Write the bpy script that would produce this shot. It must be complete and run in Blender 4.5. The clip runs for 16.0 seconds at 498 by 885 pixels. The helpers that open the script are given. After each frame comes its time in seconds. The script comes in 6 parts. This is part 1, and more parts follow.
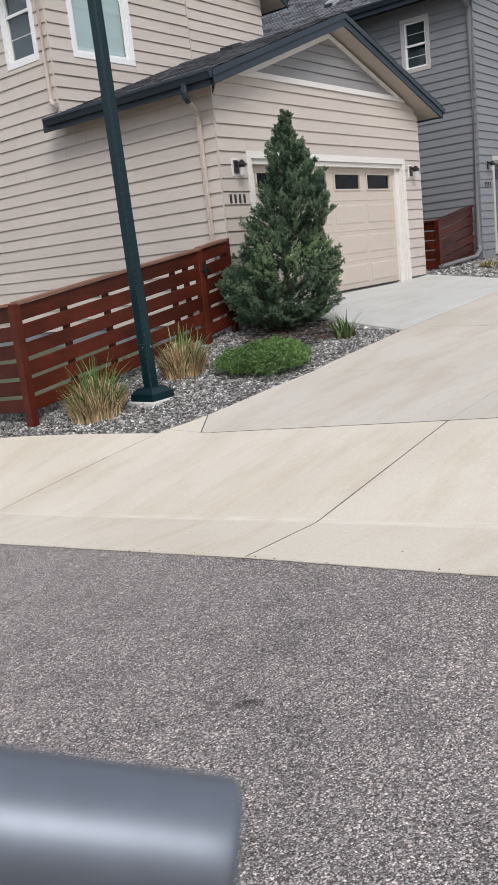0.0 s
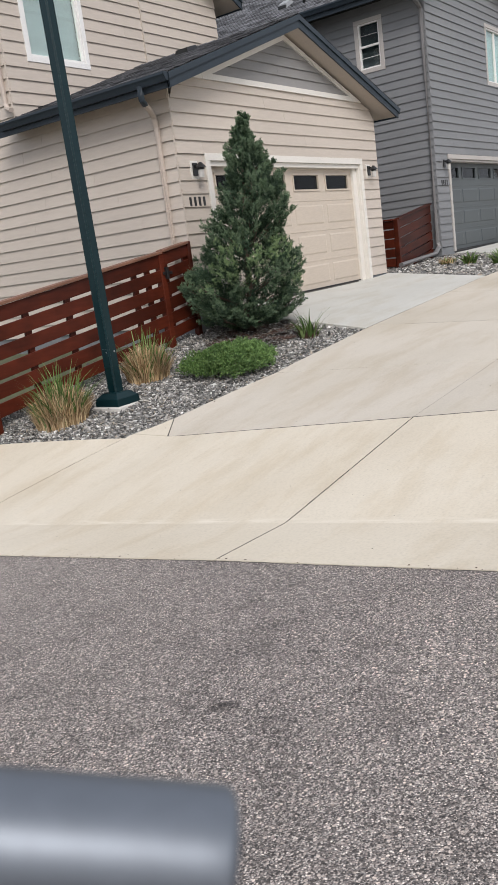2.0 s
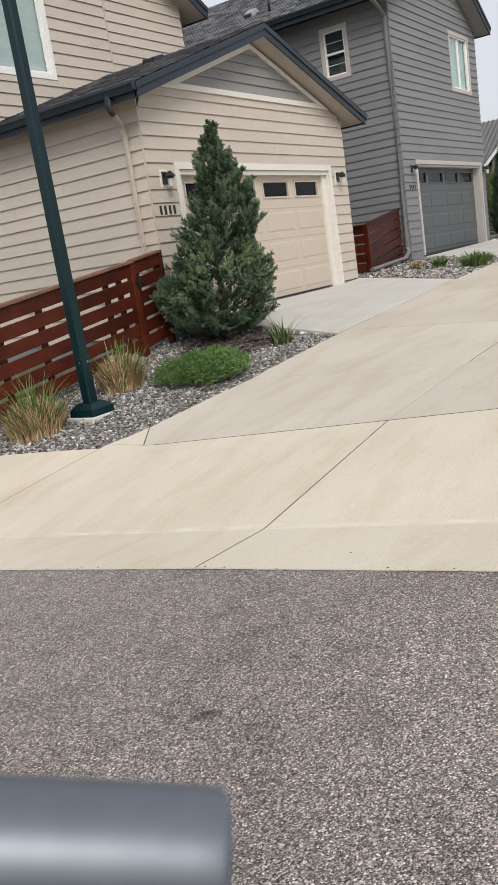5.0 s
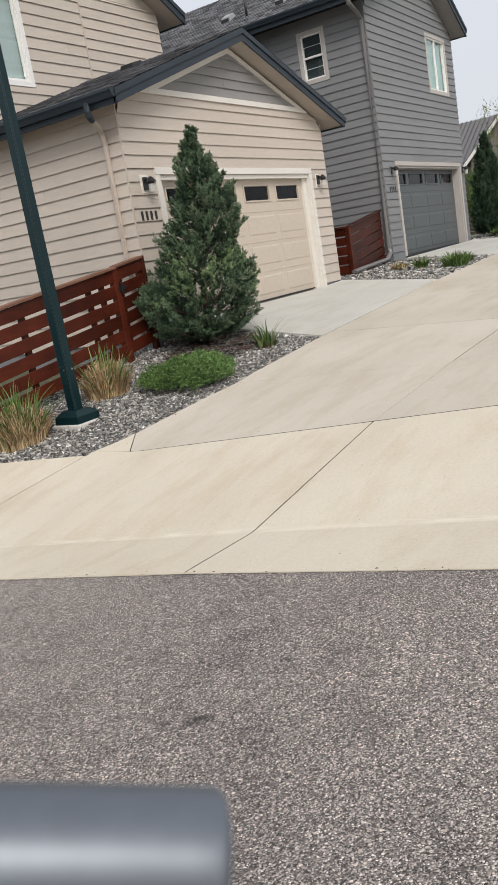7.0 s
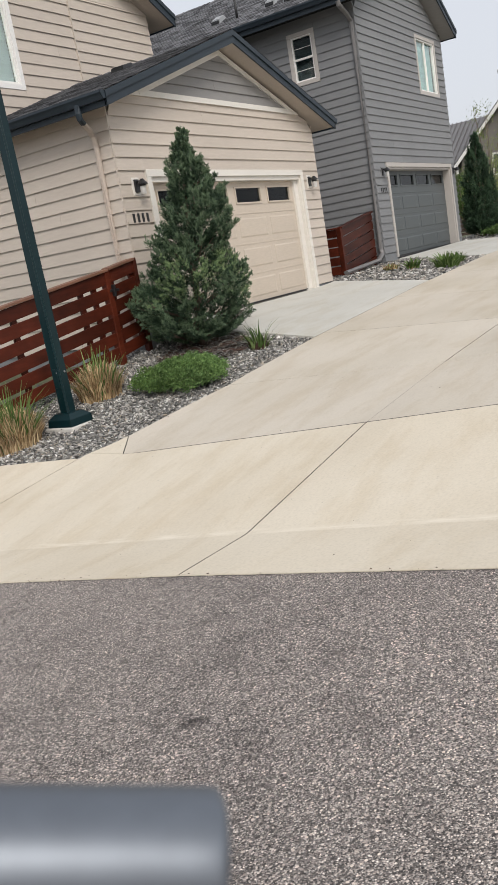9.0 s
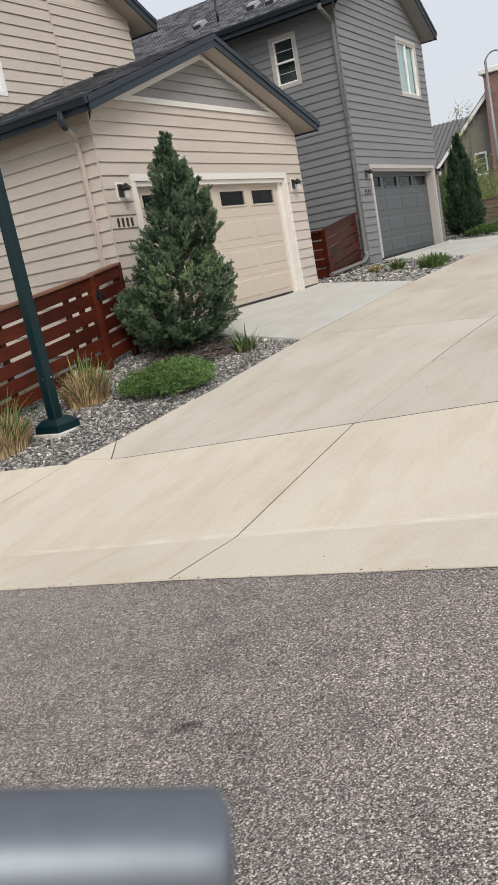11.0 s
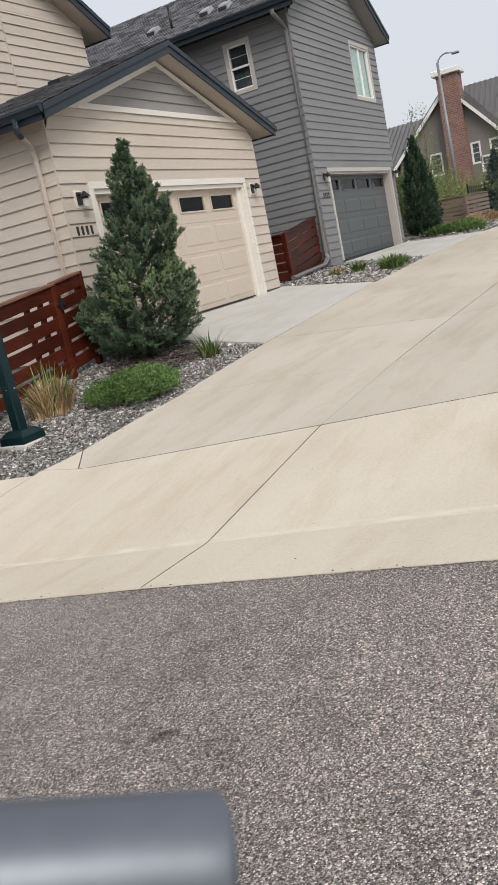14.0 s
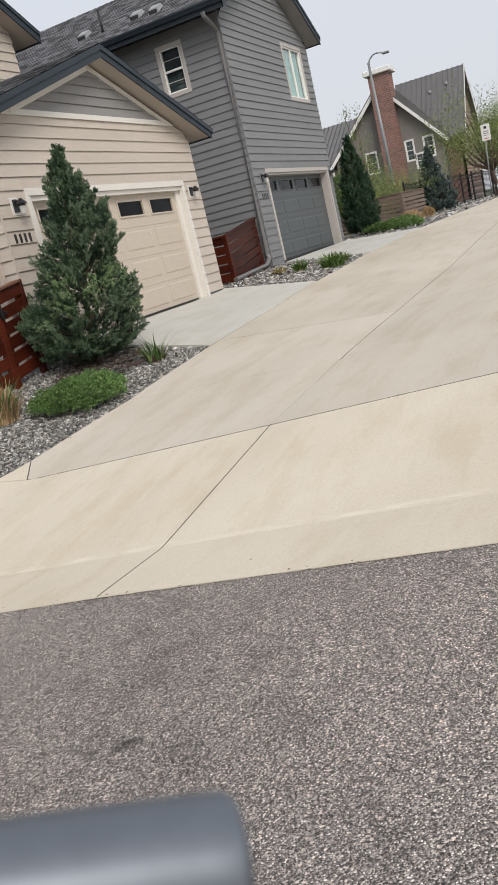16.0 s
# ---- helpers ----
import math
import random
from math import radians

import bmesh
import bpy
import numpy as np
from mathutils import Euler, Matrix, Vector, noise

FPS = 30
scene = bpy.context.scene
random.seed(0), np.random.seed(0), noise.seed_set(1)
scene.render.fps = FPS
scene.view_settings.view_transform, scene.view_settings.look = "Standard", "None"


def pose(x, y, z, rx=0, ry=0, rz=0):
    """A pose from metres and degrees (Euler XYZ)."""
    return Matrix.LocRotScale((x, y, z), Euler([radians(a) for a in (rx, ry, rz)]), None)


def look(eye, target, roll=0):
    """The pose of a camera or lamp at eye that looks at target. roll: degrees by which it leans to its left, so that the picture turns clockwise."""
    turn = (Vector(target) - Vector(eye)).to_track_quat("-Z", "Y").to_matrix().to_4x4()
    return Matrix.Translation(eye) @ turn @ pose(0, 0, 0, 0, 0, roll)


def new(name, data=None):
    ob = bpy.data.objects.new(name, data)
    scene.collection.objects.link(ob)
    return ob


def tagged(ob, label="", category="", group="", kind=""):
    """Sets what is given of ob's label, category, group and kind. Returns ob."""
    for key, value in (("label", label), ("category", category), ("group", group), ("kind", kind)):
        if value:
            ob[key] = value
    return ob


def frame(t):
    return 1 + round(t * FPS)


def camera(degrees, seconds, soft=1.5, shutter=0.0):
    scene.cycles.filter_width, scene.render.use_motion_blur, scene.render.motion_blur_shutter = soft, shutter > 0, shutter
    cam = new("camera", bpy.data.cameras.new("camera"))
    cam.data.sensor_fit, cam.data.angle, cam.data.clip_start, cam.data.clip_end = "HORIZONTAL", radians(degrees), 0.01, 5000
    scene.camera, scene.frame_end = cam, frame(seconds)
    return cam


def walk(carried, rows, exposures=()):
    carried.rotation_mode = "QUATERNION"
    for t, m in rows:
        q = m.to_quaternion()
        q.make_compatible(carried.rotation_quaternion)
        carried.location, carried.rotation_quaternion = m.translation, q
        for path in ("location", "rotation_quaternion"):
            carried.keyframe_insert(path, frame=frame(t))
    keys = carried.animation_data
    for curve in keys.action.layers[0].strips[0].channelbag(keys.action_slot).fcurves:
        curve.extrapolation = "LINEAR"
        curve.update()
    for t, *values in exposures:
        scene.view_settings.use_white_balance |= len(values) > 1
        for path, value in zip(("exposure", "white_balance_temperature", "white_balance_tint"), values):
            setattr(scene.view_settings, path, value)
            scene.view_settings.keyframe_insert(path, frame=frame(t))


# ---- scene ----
cam = camera(34.0, 16.0, soft=0.9)
# camera and walk: a nearly standing camera that turns to the right and leans
PATH = [
    (0.0, 0.0031, -0.0027, 0.7602, 77.286, 6.261, -52.312),
    (0.5, 0.0027, -0.0020, 0.7607, 77.181, 6.063, -52.817),
    (1.0, 0.0026, -0.0016, 0.7613, 77.027, 6.294, -53.279),
    (1.5, 0.0020, -0.0008, 0.7615, 77.036, 6.600, -54.206),
    (2.0, 0.0018, -0.0009, 0.7612, 77.090, 7.421, -54.979),
    (2.5, 0.0016, -0.0009, 0.7610, 77.145, 7.916, -55.628),
    (3.0, 0.0013, -0.0009, 0.7607, 77.240, 8.250, -56.130),
    (3.5, 0.0011, -0.0008, 0.7604, 77.331, 8.358, -56.481),
    (4.0, 0.0010, -0.0006, 0.7605, 77.285, 8.279, -56.617),
    (6.5, 0.0003, -0.0002, 0.7602, 77.367, 9.133, -57.863),
    (7.0, 0.0002, -0.0001, 0.7601, 77.390, 9.414, -58.167),
    (7.5, 0.0001, -0.0001, 0.7600, 77.401, 9.527, -58.370),
    (8.0, 0.0000, -0.0000, 0.7600, 77.399, 9.555, -58.493),
    (8.5, -0.0000, 0.0000, 0.7600, 77.404, 9.595, -58.592),
    (9.0, -0.0001, 0.0000, 0.7599, 77.412, 9.703, -58.723),
    (11.5, -0.0010, 0.0009, 0.7597, 77.436, 10.674, -60.073),
    (12.0, -0.0012, 0.0010, 0.7597, 77.423, 10.940, -60.406),
    (12.5, -0.0015, 0.0015, 0.7596, 77.421, 11.181, -60.906),
    (13.0, -0.0019, 0.0018, 0.7596, 77.403, 11.517, -61.442),
    (13.5, -0.0022, 0.0024, 0.7597, 77.314, 11.680, -61.968),
    (14.0, -0.0026, 0.0030, 0.7598, 77.249, 11.755, -62.464),
    (14.5, -0.0029, 0.0035, 0.7598, 77.180, 11.879, -62.948),
    (15.0, -0.0033, 0.0044, 0.7601, 77.025, 12.203, -63.635),
    (15.5, -0.0041, 0.0058, 0.7604, 76.772, 12.689, -64.834),
    (16.0, -0.0051, 0.0077, 0.7607, 76.487, 13.408, -66.582),
]
walk(cam, [(t, pose(x, y, z, rx, ry, rz)) for t, x, y, z, rx, ry, rz in PATH],
     exposures=[(0.0, 0.33, 6060, 12), (1.5, 0.33, 6170, 12), (3.0, 0.29, 6450, 10), (8.0, 0.28, 6500, 10), (16.0, 0.24, 6500, 10)])
cam.data.dof.use_dof = True
cam.data.dof.focus_distance = 10.0
cam.data.dof.aperture_fstop = 45.0

# ---- light: a bright overcast day ----
world = bpy.data.worlds.new("overcast_sky")
scene.world = world
world.use_nodes = True
wn, wl = world.node_tree.nodes, world.node_tree.links
sky = wn.new("ShaderNodeTexSky")
sky.sky_type = "NISHITA"
sky.sun_disc = False
sky.sun_elevation = radians(43)
sky.sun_rotation = radians(222)
sky.air_density, sky.dust_density, sky.ozone_density = 1.0, 6.0, 1.0
cloud = wn.new("ShaderNodeMix")
cloud.data_type = "RGBA"
cloud.inputs["Factor"].default_value = 0.8
cloud.inputs["B"].default_value = (6.6, 6.8, 7.25, 1)
wl.new(sky.outputs["Color"], cloud.inputs["A"])
wl.new(cloud.outputs["Result"], wn["Background"].inputs["Color"])
wn["Background"].inputs["Strength"].default_value = 0.105
sun = new("sun", bpy.data.lights.new("sun", "SUN"))
sun.data.energy = 1.75
sun.data.angle = radians(26)
sun.data.color = (1.0, 0.95, 0.88)
SUN_UP, SUN_TURN = radians(43), radians(42)
sun.matrix_world = look((0, 0, 30), (30 * math.cos(SUN_UP) * math.sin(SUN_TURN), 30 * math.cos(SUN_UP) * math.cos(SUN_TURN), 30 - 30 * math.sin(SUN_UP)))


# ---- materials ----
def nodes_of(name):
    m = bpy.data.materials.new(name)
    m.use_nodes = True
    nt = m.node_tree
    return m, nt, nt.nodes["Principled BSDF"]


def node(nt, kind, **values):
    n = nt.nodes.new(kind)
    for key, value in values.items():
        n.inputs[key].default_value = value
    return n


def ramp(nt, fac, stops):
    r = nt.nodes.new("ShaderNodeValToRGB")
    while len(r.color_ramp.elements) < len(stops):
        r.color_ramp.elements.new(0.5)
    for e, (p, c) in zip(r.color_ramp.elements, stops):
        e.position = p
        e.color = (*c, 1) if len(c) == 3 else c
    nt.links.new(fac, r.inputs["Fac"])
    return r.outputs["Color"]


def mix(nt, fac, a, b, mode="MIX"):
    n = nt.nodes.new("ShaderNodeMix")
    n.data_type, n.blend_type = "RGBA", mode
    for key, value in (("Factor", fac), ("A", a), ("B", b)):
        if isinstance(value, (int, float)):
            n.inputs[key].default_value = value
        elif isinstance(value, tuple):
            n.inputs[key].default_value = (*value, 1) if len(value) == 3 else value
        else:
            nt.links.new(value, n.inputs[key])
    return n.outputs["Result"]


def noise_of(nt, scale, detail=4, stretch=(1, 1, 1), rough=0.55):
    co = nt.nodes.new("ShaderNodeTexCoord")
    mp = node(nt, "ShaderNodeMapping", Scale=stretch)
    nt.links.new(co.outputs["Object"], mp.inputs["Vector"])
    n = node(nt, "ShaderNodeTexNoise", Scale=scale, Detail=detail, Roughness=rough)
    nt.links.new(mp.outputs["Vector"], n.inputs["Vector"])
    return n.outputs["Fac"]


def bump(nt, bsdf, height, strength, distance):
    b = node(nt, "ShaderNodeBump", Strength=strength, Distance=distance)
    nt.links.new(height, b.inputs["Height"])
    nt.links.new(b.outputs["Normal"], bsdf.inputs["Normal"])


def scaled(c, k):
    return tuple(min(1.0, v * k) for v in c)


def surface(name, color, rough=0.6, big=0.8, fine=30.0, vary=0.12, depth=0.002, per_object=0.0, per_island=0.0, metal=0.0,
            stretch=(1, 1, 1), spec=0.5, strength=0.4):
    """A plain surface with stains at one scale and grain at another."""
    m, nt, p = nodes_of(name)
    a = ramp(nt, noise_of(nt, big, 5), [(0.3, scaled(color, 1 - vary)), (0.7, scaled(color, 1 + vary))])
    g = noise_of(nt, fine, 6, stretch)
    gr = ramp(nt, g, [(0.3, (0.93 - vary / 2,) * 3), (0.7, (1.0,) * 3)])
    col = mix(nt, 1.0, a, gr, "MULTIPLY")
    if per_object or per_island:
        if per_object:
            src, k = nt.nodes.new("ShaderNodeObjectInfo").outputs["Random"], per_object
        else:
            src, k = nt.nodes.new("ShaderNodeNewGeometry").outputs["Random Per Island"], per_island
        col = mix(nt, 1.0, col, ramp(nt, src, [(0, (1 - k,) * 3), (1, (1.0,) * 3)]), "MULTIPLY")
    nt.links.new(col, p.inputs["Base Color"])
    p.inputs["Roughness"].default_value = rough
    p.inputs["Metallic"].default_value = metal
    p.inputs["Specular IOR Level"].default_value = spec
    if depth:
        bump(nt, p, g, strength, depth)
    return m


def foliage(name, dark, mid, light, rough=0.6):
    m, nt, p = nodes_of(name)
    isl = nt.nodes.new("ShaderNodeNewGeometry").outputs["Random Per Island"]
    c = ramp(nt, isl, [(0.0, dark), (0.55, mid), (1.0, light)])
    patch = ramp(nt, noise_of(nt, 3.0, 3), [(0.3, (0.72,) * 3), (0.7, (1.1, 1.08, 1.0))])
    nt.links.new(mix(nt, 1.0, c, patch, "MULTIPLY"), p.inputs["Base Color"])
    p.inputs["Roughness"].default_value = rough
    p.inputs["Specular IOR Level"].default_value = 0.25
    return m


def concrete(name, color, stain, wear, gutter_line=False):
    """Broom-finished concrete: broad stains, faint tyre wear along the drive, fine speckle."""
    m, nt, p = nodes_of(name)
    broad = ramp(nt, noise_of(nt, 0.55, 5), [(0.32, stain), (0.62, color)])
    wide = ramp(nt, noise_of(nt, 0.9, 4, (0.25, 1.6, 1)), [(0.35, (wear,) * 3), (0.6, (1,) * 3)])
    c = mix(nt, 1.0, broad, wide, "MULTIPLY")
    speck = ramp(nt, noise_of(nt, 55, 6), [(0.3, (0.90,) * 3), (0.48, (0.985,) * 3), (0.7, (1.03,) * 3)])
    c = mix(nt, 1.0, c, speck, "MULTIPLY")
    dirt = ramp(nt, noise_of(nt, 2.2, 6, (0.35, 1.3, 1), 0.65), [(0.36, (0.92, 0.895, 0.855)), (0.52, (1,) * 3)])
    c = mix(nt, 1.0, c, dirt, "MULTIPLY")
    spots = ramp(nt, noise_of(nt, 14, 2), [(0.2, (0.75, 0.72, 0.68)), (0.27, (1,) * 3)])
    c = mix(nt, 0.6, c, spots, "MULTIPLY")
    if gutter_line:
        # scuffed streak where the gutter meets the rising apron
        gc = nt.nodes.new("ShaderNodeTexCoord")
        gs = nt.nodes.new("ShaderNodeSeparateXYZ")
        nt.links.new(gc.outputs["Object"], gs.inputs["Vector"])
        sub = nt.nodes.new("ShaderNodeMath")
        sub.operation = "SUBTRACT"
        nt.links.new(gs.outputs["X"], sub.inputs[0])
        sub.inputs[1].default_value = 3.92
        ab = nt.nodes.new("ShaderNodeMath")
        ab.operation = "ABSOLUTE"
        nt.links.new(sub.outputs[0], ab.inputs[0])
        near = ramp(nt, ab.outputs[0], [(0.0, (1, 1, 1)), (0.05, (0, 0, 0))])
        rough_ = ramp(nt, noise_of(nt, 9, 5, (2.5, 0.35, 1)), [(0.42, (0, 0, 0)), (0.6, (1, 1, 1))])
        c = mix(nt, mix(nt, 1.0, near, rough_, "MULTIPLY"), c, (0.67, 0.615, 0.52))
    obj = ramp(nt, nt.nodes.new("ShaderNodeObjectInfo").outputs["Random"], [(0, (0.97, 0.97, 0.97)), (1, (1.01, 1.01, 1.01))])
    c = mix(nt, 1.0, c, obj, "MULTIPLY")
    nt.links.new(c, p.inputs["Base Color"])
    p.inputs["Roughness"].default_value = 0.85
    p.inputs["Specular IOR Level"].default_value = 0.25
    bump(nt, p, noise_of(nt, 60, 5, (1, 0.35, 1)), 0.14, 0.002)
    return m


def asphalt_surface():
    m, nt, p = nodes_of("asphalt")
    co = nt.nodes.new("ShaderNodeTexCoord")
    v = node(nt, "ShaderNodeTexVoronoi", Scale=145.0)
    nt.links.new(co.outputs["Object"], v.inputs["Vector"])
    v2 = node(nt, "ShaderNodeTexVoronoi", Scale=230.0)
    nt.links.new(co.outputs["Object"], v2.inputs["Vector"])
    sep = nt.nodes.new("ShaderNodeSeparateColor")
    nt.links.new(v.outputs["Color"], sep.inputs["Color"])
    sep2 = nt.nodes.new("ShaderNodeSeparateColor")
    nt.links.new(v2.outputs["Color"], sep2.inputs["Color"])
    stone = ramp(nt, sep.outputs["Red"], [(0.0, (0.045, 0.04, 0.038)), (0.3, (0.13, 0.113, 0.107)), (0.65, (0.29, 0.252, 0.236)), (0.88, (0.55, 0.48, 0.445)), (1.0, (0.95, 0.86, 0.80))])
    fines = ramp(nt, sep2.outputs["Green"], [(0.0, (0.045, 0.041, 0.039)), (0.6, (0.17, 0.155, 0.147)), (1.0, (0.56, 0.51, 0.475))])
    edge = ramp(nt, v.outputs["Distance"], [(0.35, (0, 0, 0)), (0.62, (1, 1, 1))])
    c = mix(nt, edge, stone, fines)
    v3 = node(nt, "ShaderNodeTexVoronoi", Scale=78.0)
    nt.links.new(co.outputs["Object"], v3.inputs["Vector"])
    sep3 = nt.nodes.new("ShaderNodeSeparateColor")
    nt.links.new(v3.outputs["Color"], sep3.inputs["Color"])
    core = ramp(nt, v3.outputs["Distance"], [(0.36, (1, 1, 1)), (0.46, (0, 0, 0))])
    pick = ramp(nt, sep3.outputs["Blue"], [(0.74, (0, 0, 0)), (0.78, (1, 1, 1))])
    big = ramp(nt, sep3.outputs["Red"], [(0.0, (0.045, 0.04, 0.038)), (0.35, (0.10, 0.088, 0.084)), (0.5, (0.34, 0.295, 0.27)), (1.0, (0.74, 0.64, 0.58))])
    c = mix(nt, mix(nt, 1.0, core, pick, "MULTIPLY"), c, big)
    broad = ramp(nt, noise_of(nt, 0.5, 5), [(0.3, (1.08, 1.065, 1.045)), (0.7, (1.42, 1.40, 1.36))])
    c = mix(nt, 1.0, c, broad, "MULTIPLY")
    mid = ramp(nt, noise_of(nt, 4, 4), [(0.28, (0.76,) * 3), (0.47, (1,) * 3)])
    c = mix(nt, 1.0, c, mid, "MULTIPLY")
    sp = nt.nodes.new("ShaderNodeMapping")
    sp.vector_type = "TEXTURE"
    sp.inputs["Location"].default_value = (1.93, 1.71, -0.75)
    sp.inputs["Rotation"].default_value = (0, 0, radians(-50))
    sp.inputs["Scale"].default_value = (0.105, 0.062, 0.3)
    nt.links.new(co.outputs["Object"], sp.inputs["Vector"])
    ln = nt.nodes.new("ShaderNodeVectorMath")
    ln.operation = "LENGTH"
    nt.links.new(sp.outputs["Vector"], ln.inputs[0])
    wob = nt.nodes.new("ShaderNodeMath")
    wob.operation = "MULTIPLY_ADD"
    nt.links.new(noise_of(nt, 22, 4), wob.inputs[0])
    wob.inputs[1].default_value = 0.7
    nt.links.new(ln.outputs["Value"], wob.inputs[2])
    c = mix(nt, 1.0, c, ramp(nt, wob.outputs[0], [(0.0, (0.35,) * 3), (0.72, (0.45,) * 3), (1.0, (1.0,) * 3)]), "MULTIPLY")
    nt.links.new(c, p.inputs["Base Color"])
    p.inputs["Roughness"].default_value = 0.8
    p.inputs["Specular IOR Level"].default_value = 0.4
    inv = nt.nodes.new("ShaderNodeMath")
    inv.operation = "SUBTRACT"
    inv.inputs[0].default_value = 1.0
    nt.links.new(v.outputs["Distance"], inv.inputs[1])
    bump(nt, p, inv.outputs[0], 1.0, 0.009)
    return m


def glass_surface(name, tint, rough=0.02, ior=1.5):
    m, nt, p = nodes_of(name)
    p.inputs["Base Color"].default_value = (*tint, 1)
    p.inputs["Roughness"].default_value = rough
    p.inputs["Transmission Weight"].default_value = 1.0
    p.inputs["IOR"].default_value = ior
    return m


BEIGE = surface("beige_siding_paint", (0.542, 0.478, 0.415), 0.62, 0.5, 35, 0.04, 0.0012, per_object=0.06, stretch=(0.15, 0.15, 1.0))
GREY_SIDING = surface("grey_siding_paint", (0.203, 0.208, 0.216), 0.6, 0.5, 35, 0.05, 0.0012, per_object=0.08, stretch=(0.15, 0.15, 1.0))
GABLE_GREY = surface("gable_grey_paint", (0.272, 0.264, 0.258), 0.6, 0.5, 35, 0.05, 0.0012, per_object=0.08, stretch=(0.15, 0.15, 1.0))
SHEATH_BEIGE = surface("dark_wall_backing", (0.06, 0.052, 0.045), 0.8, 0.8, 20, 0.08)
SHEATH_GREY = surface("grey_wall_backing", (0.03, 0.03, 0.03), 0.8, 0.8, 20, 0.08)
TRIM = surface("cream_trim_paint", (0.72, 0.69, 0.64), 0.5, 0.9, 40, 0.04, 0.0006)
TRIM_GREY = surface("warm_grey_trim_paint", (0.46, 0.43, 0.405), 0.5, 0.9, 40, 0.04, 0.0006)
WHITE = surface("white_window_vinyl", (0.80, 0.79, 0.77), 0.35, 1.0, 40, 0.03, 0.0)
FASCIA = surface("blue_black_fascia_paint", (0.027, 0.038, 0.05), 0.5, 1.0, 30, 0.15, 0.0006, spec=0.3)
SHINGLE = surface("charcoal_asphalt_shingle", (0.185, 0.187, 0.2), 0.9, 9.0, 60, 0.35, 0.004, per_island=0.78, spec=0.3)
SOFFIT = surface("beige_soffit_paint", (0.46, 0.40, 0.345), 0.65, 0.8, 30, 0.05, 0.0)
DOOR_BEIGE = surface("beige_garage_door_paint", (0.545, 0.472, 0.392), 0.45, 0.6, 45, 0.03, 0.0008, stretch=(0.2, 1, 1))
DOOR_GREY = surface("slate_garage_door_paint", (0.076, 0.088, 0.092), 0.45, 0.6, 45, 0.05, 0.0008, stretch=(0.2, 1, 1))
DOWNPIPE_BEIGE = surface("beige_downpipe_metal", (0.48, 0.41, 0.355), 0.4, 1.0, 30, 0.05, 0.0)
DOWNPIPE_GREY = surface("grey_downpipe_metal", (0.17, 0.165, 0.165), 0.4, 1.0, 30, 0.05, 0.0)
VENT = surface("dark_grey_vent_metal", (0.27, 0.28, 0.29), 0.35, 3.0, 60, 0.1, 0.0)
BLACK = surface("black_metal", (0.012, 0.012, 0.013), 0.4, 3.0, 60, 0.2, 0.0)
FROSTED = surface("frosted_lamp_glass", (0.55, 0.54, 0.52), 0.4, 3.0, 60, 0.03, 0.0)
DARK_GLASS = glass_surface("dark_window_glass", (0.08, 0.10, 0.10), ior=1.2)
ROOM_GLASS = glass_surface("house_window_glass", (0.5, 0.56, 0.56))
CLEAR_GLASS = glass_surface("clear_window_glass", (0.86, 0.95, 0.94))
WHITE_BLIND = surface("white_slat_blind", (0.72, 0.79, 0.78), 0.6, 1.0, 30, 0.05, 0.0, per_object=0.15)
TEAL_BLIND = surface("pale_teal_blind", (0.52, 0.78, 0.72), 0.6, 1.0, 30, 0.05, 0.0, per_object=0.12)
# for a sheet added behind hung panes, to give the glass its dim tone
PANE_BACKING = surface("dark_slate_pane_backing", (0.10, 0.125, 0.135), 0.7, 1.0, 30, 0.1, 0.0)
ROOM = surface("dark_room_paint", (0.12, 0.13, 0.135), 0.8, 1.0, 20, 0.1, 0.0)
FOUNDATION = surface("grey_foundation_concrete", (0.20, 0.21, 0.22), 0.9, 1.5, 30, 0.12, 0.003)
STAIN = surface("red_brown_stained_cedar", (0.092, 0.0175, 0.0075), 0.5, 2.0, 26, 0.42, 0.0018, per_object=0.5, stretch=(0.12, 0.12, 1.0), spec=0.2)
STAIN_CAP = surface("weathered_cedar_cap", (0.24, 0.115, 0.072), 0.6, 2.0, 26, 0.25, 0.0018, per_object=0.2, stretch=(0.12, 0.12, 1.0))
OLD_WOOD = surface("weathered_brown_fence_wood", (0.21, 0.155, 0.12), 0.8, 2.0, 26, 0.2, 0.0018, per_object=0.3)
POLE_GREEN = surface("dark_green_pole_paint", (0.003, 0.019, 0.023), 0.28, 1.5, 60, 0.12, 0.0004, spec=0.28)
APRON = concrete("cream_apron_concrete", (0.63, 0.572, 0.472), (0.575, 0.51, 0.405), 0.95, True)
LANE = concrete("grey_cream_drive_concrete", (0.56, 0.512, 0.438), (0.505, 0.455, 0.375), 0.95)
PAD = concrete("pale_grey_pad_concrete", (0.545, 0.54, 0.505), (0.495, 0.49, 0.455), 0.95)
CHIP = surface("pale_stone_chip", (0.62, 0.55, 0.50), 0.8, 5.0, 60, 0.1, 0.0, per_island=0.5)
FILLER = surface("dark_joint_filler", (0.075, 0.066, 0.058), 0.95, 3.0, 50, 0.3, 0.002)
FILLER_PALE = surface("dusty_joint_filler", (0.30, 0.27, 0.235), 0.95, 3.0, 50, 0.3, 0.002)
FOOTING = surface("pale_footing_concrete", (0.55, 0.53, 0.50), 0.9, 2.0, 50, 0.1, 0.002)
ASPHALT = asphalt_surface()
SOIL = surface("brown_grey_soil", (0.11, 0.095, 0.085), 0.95, 1.5, 40, 0.25, 0.01)
LAWN = surface("dull_green_ground", (0.10, 0.11, 0.06), 0.95, 0.3, 8, 0.25, 0.02)


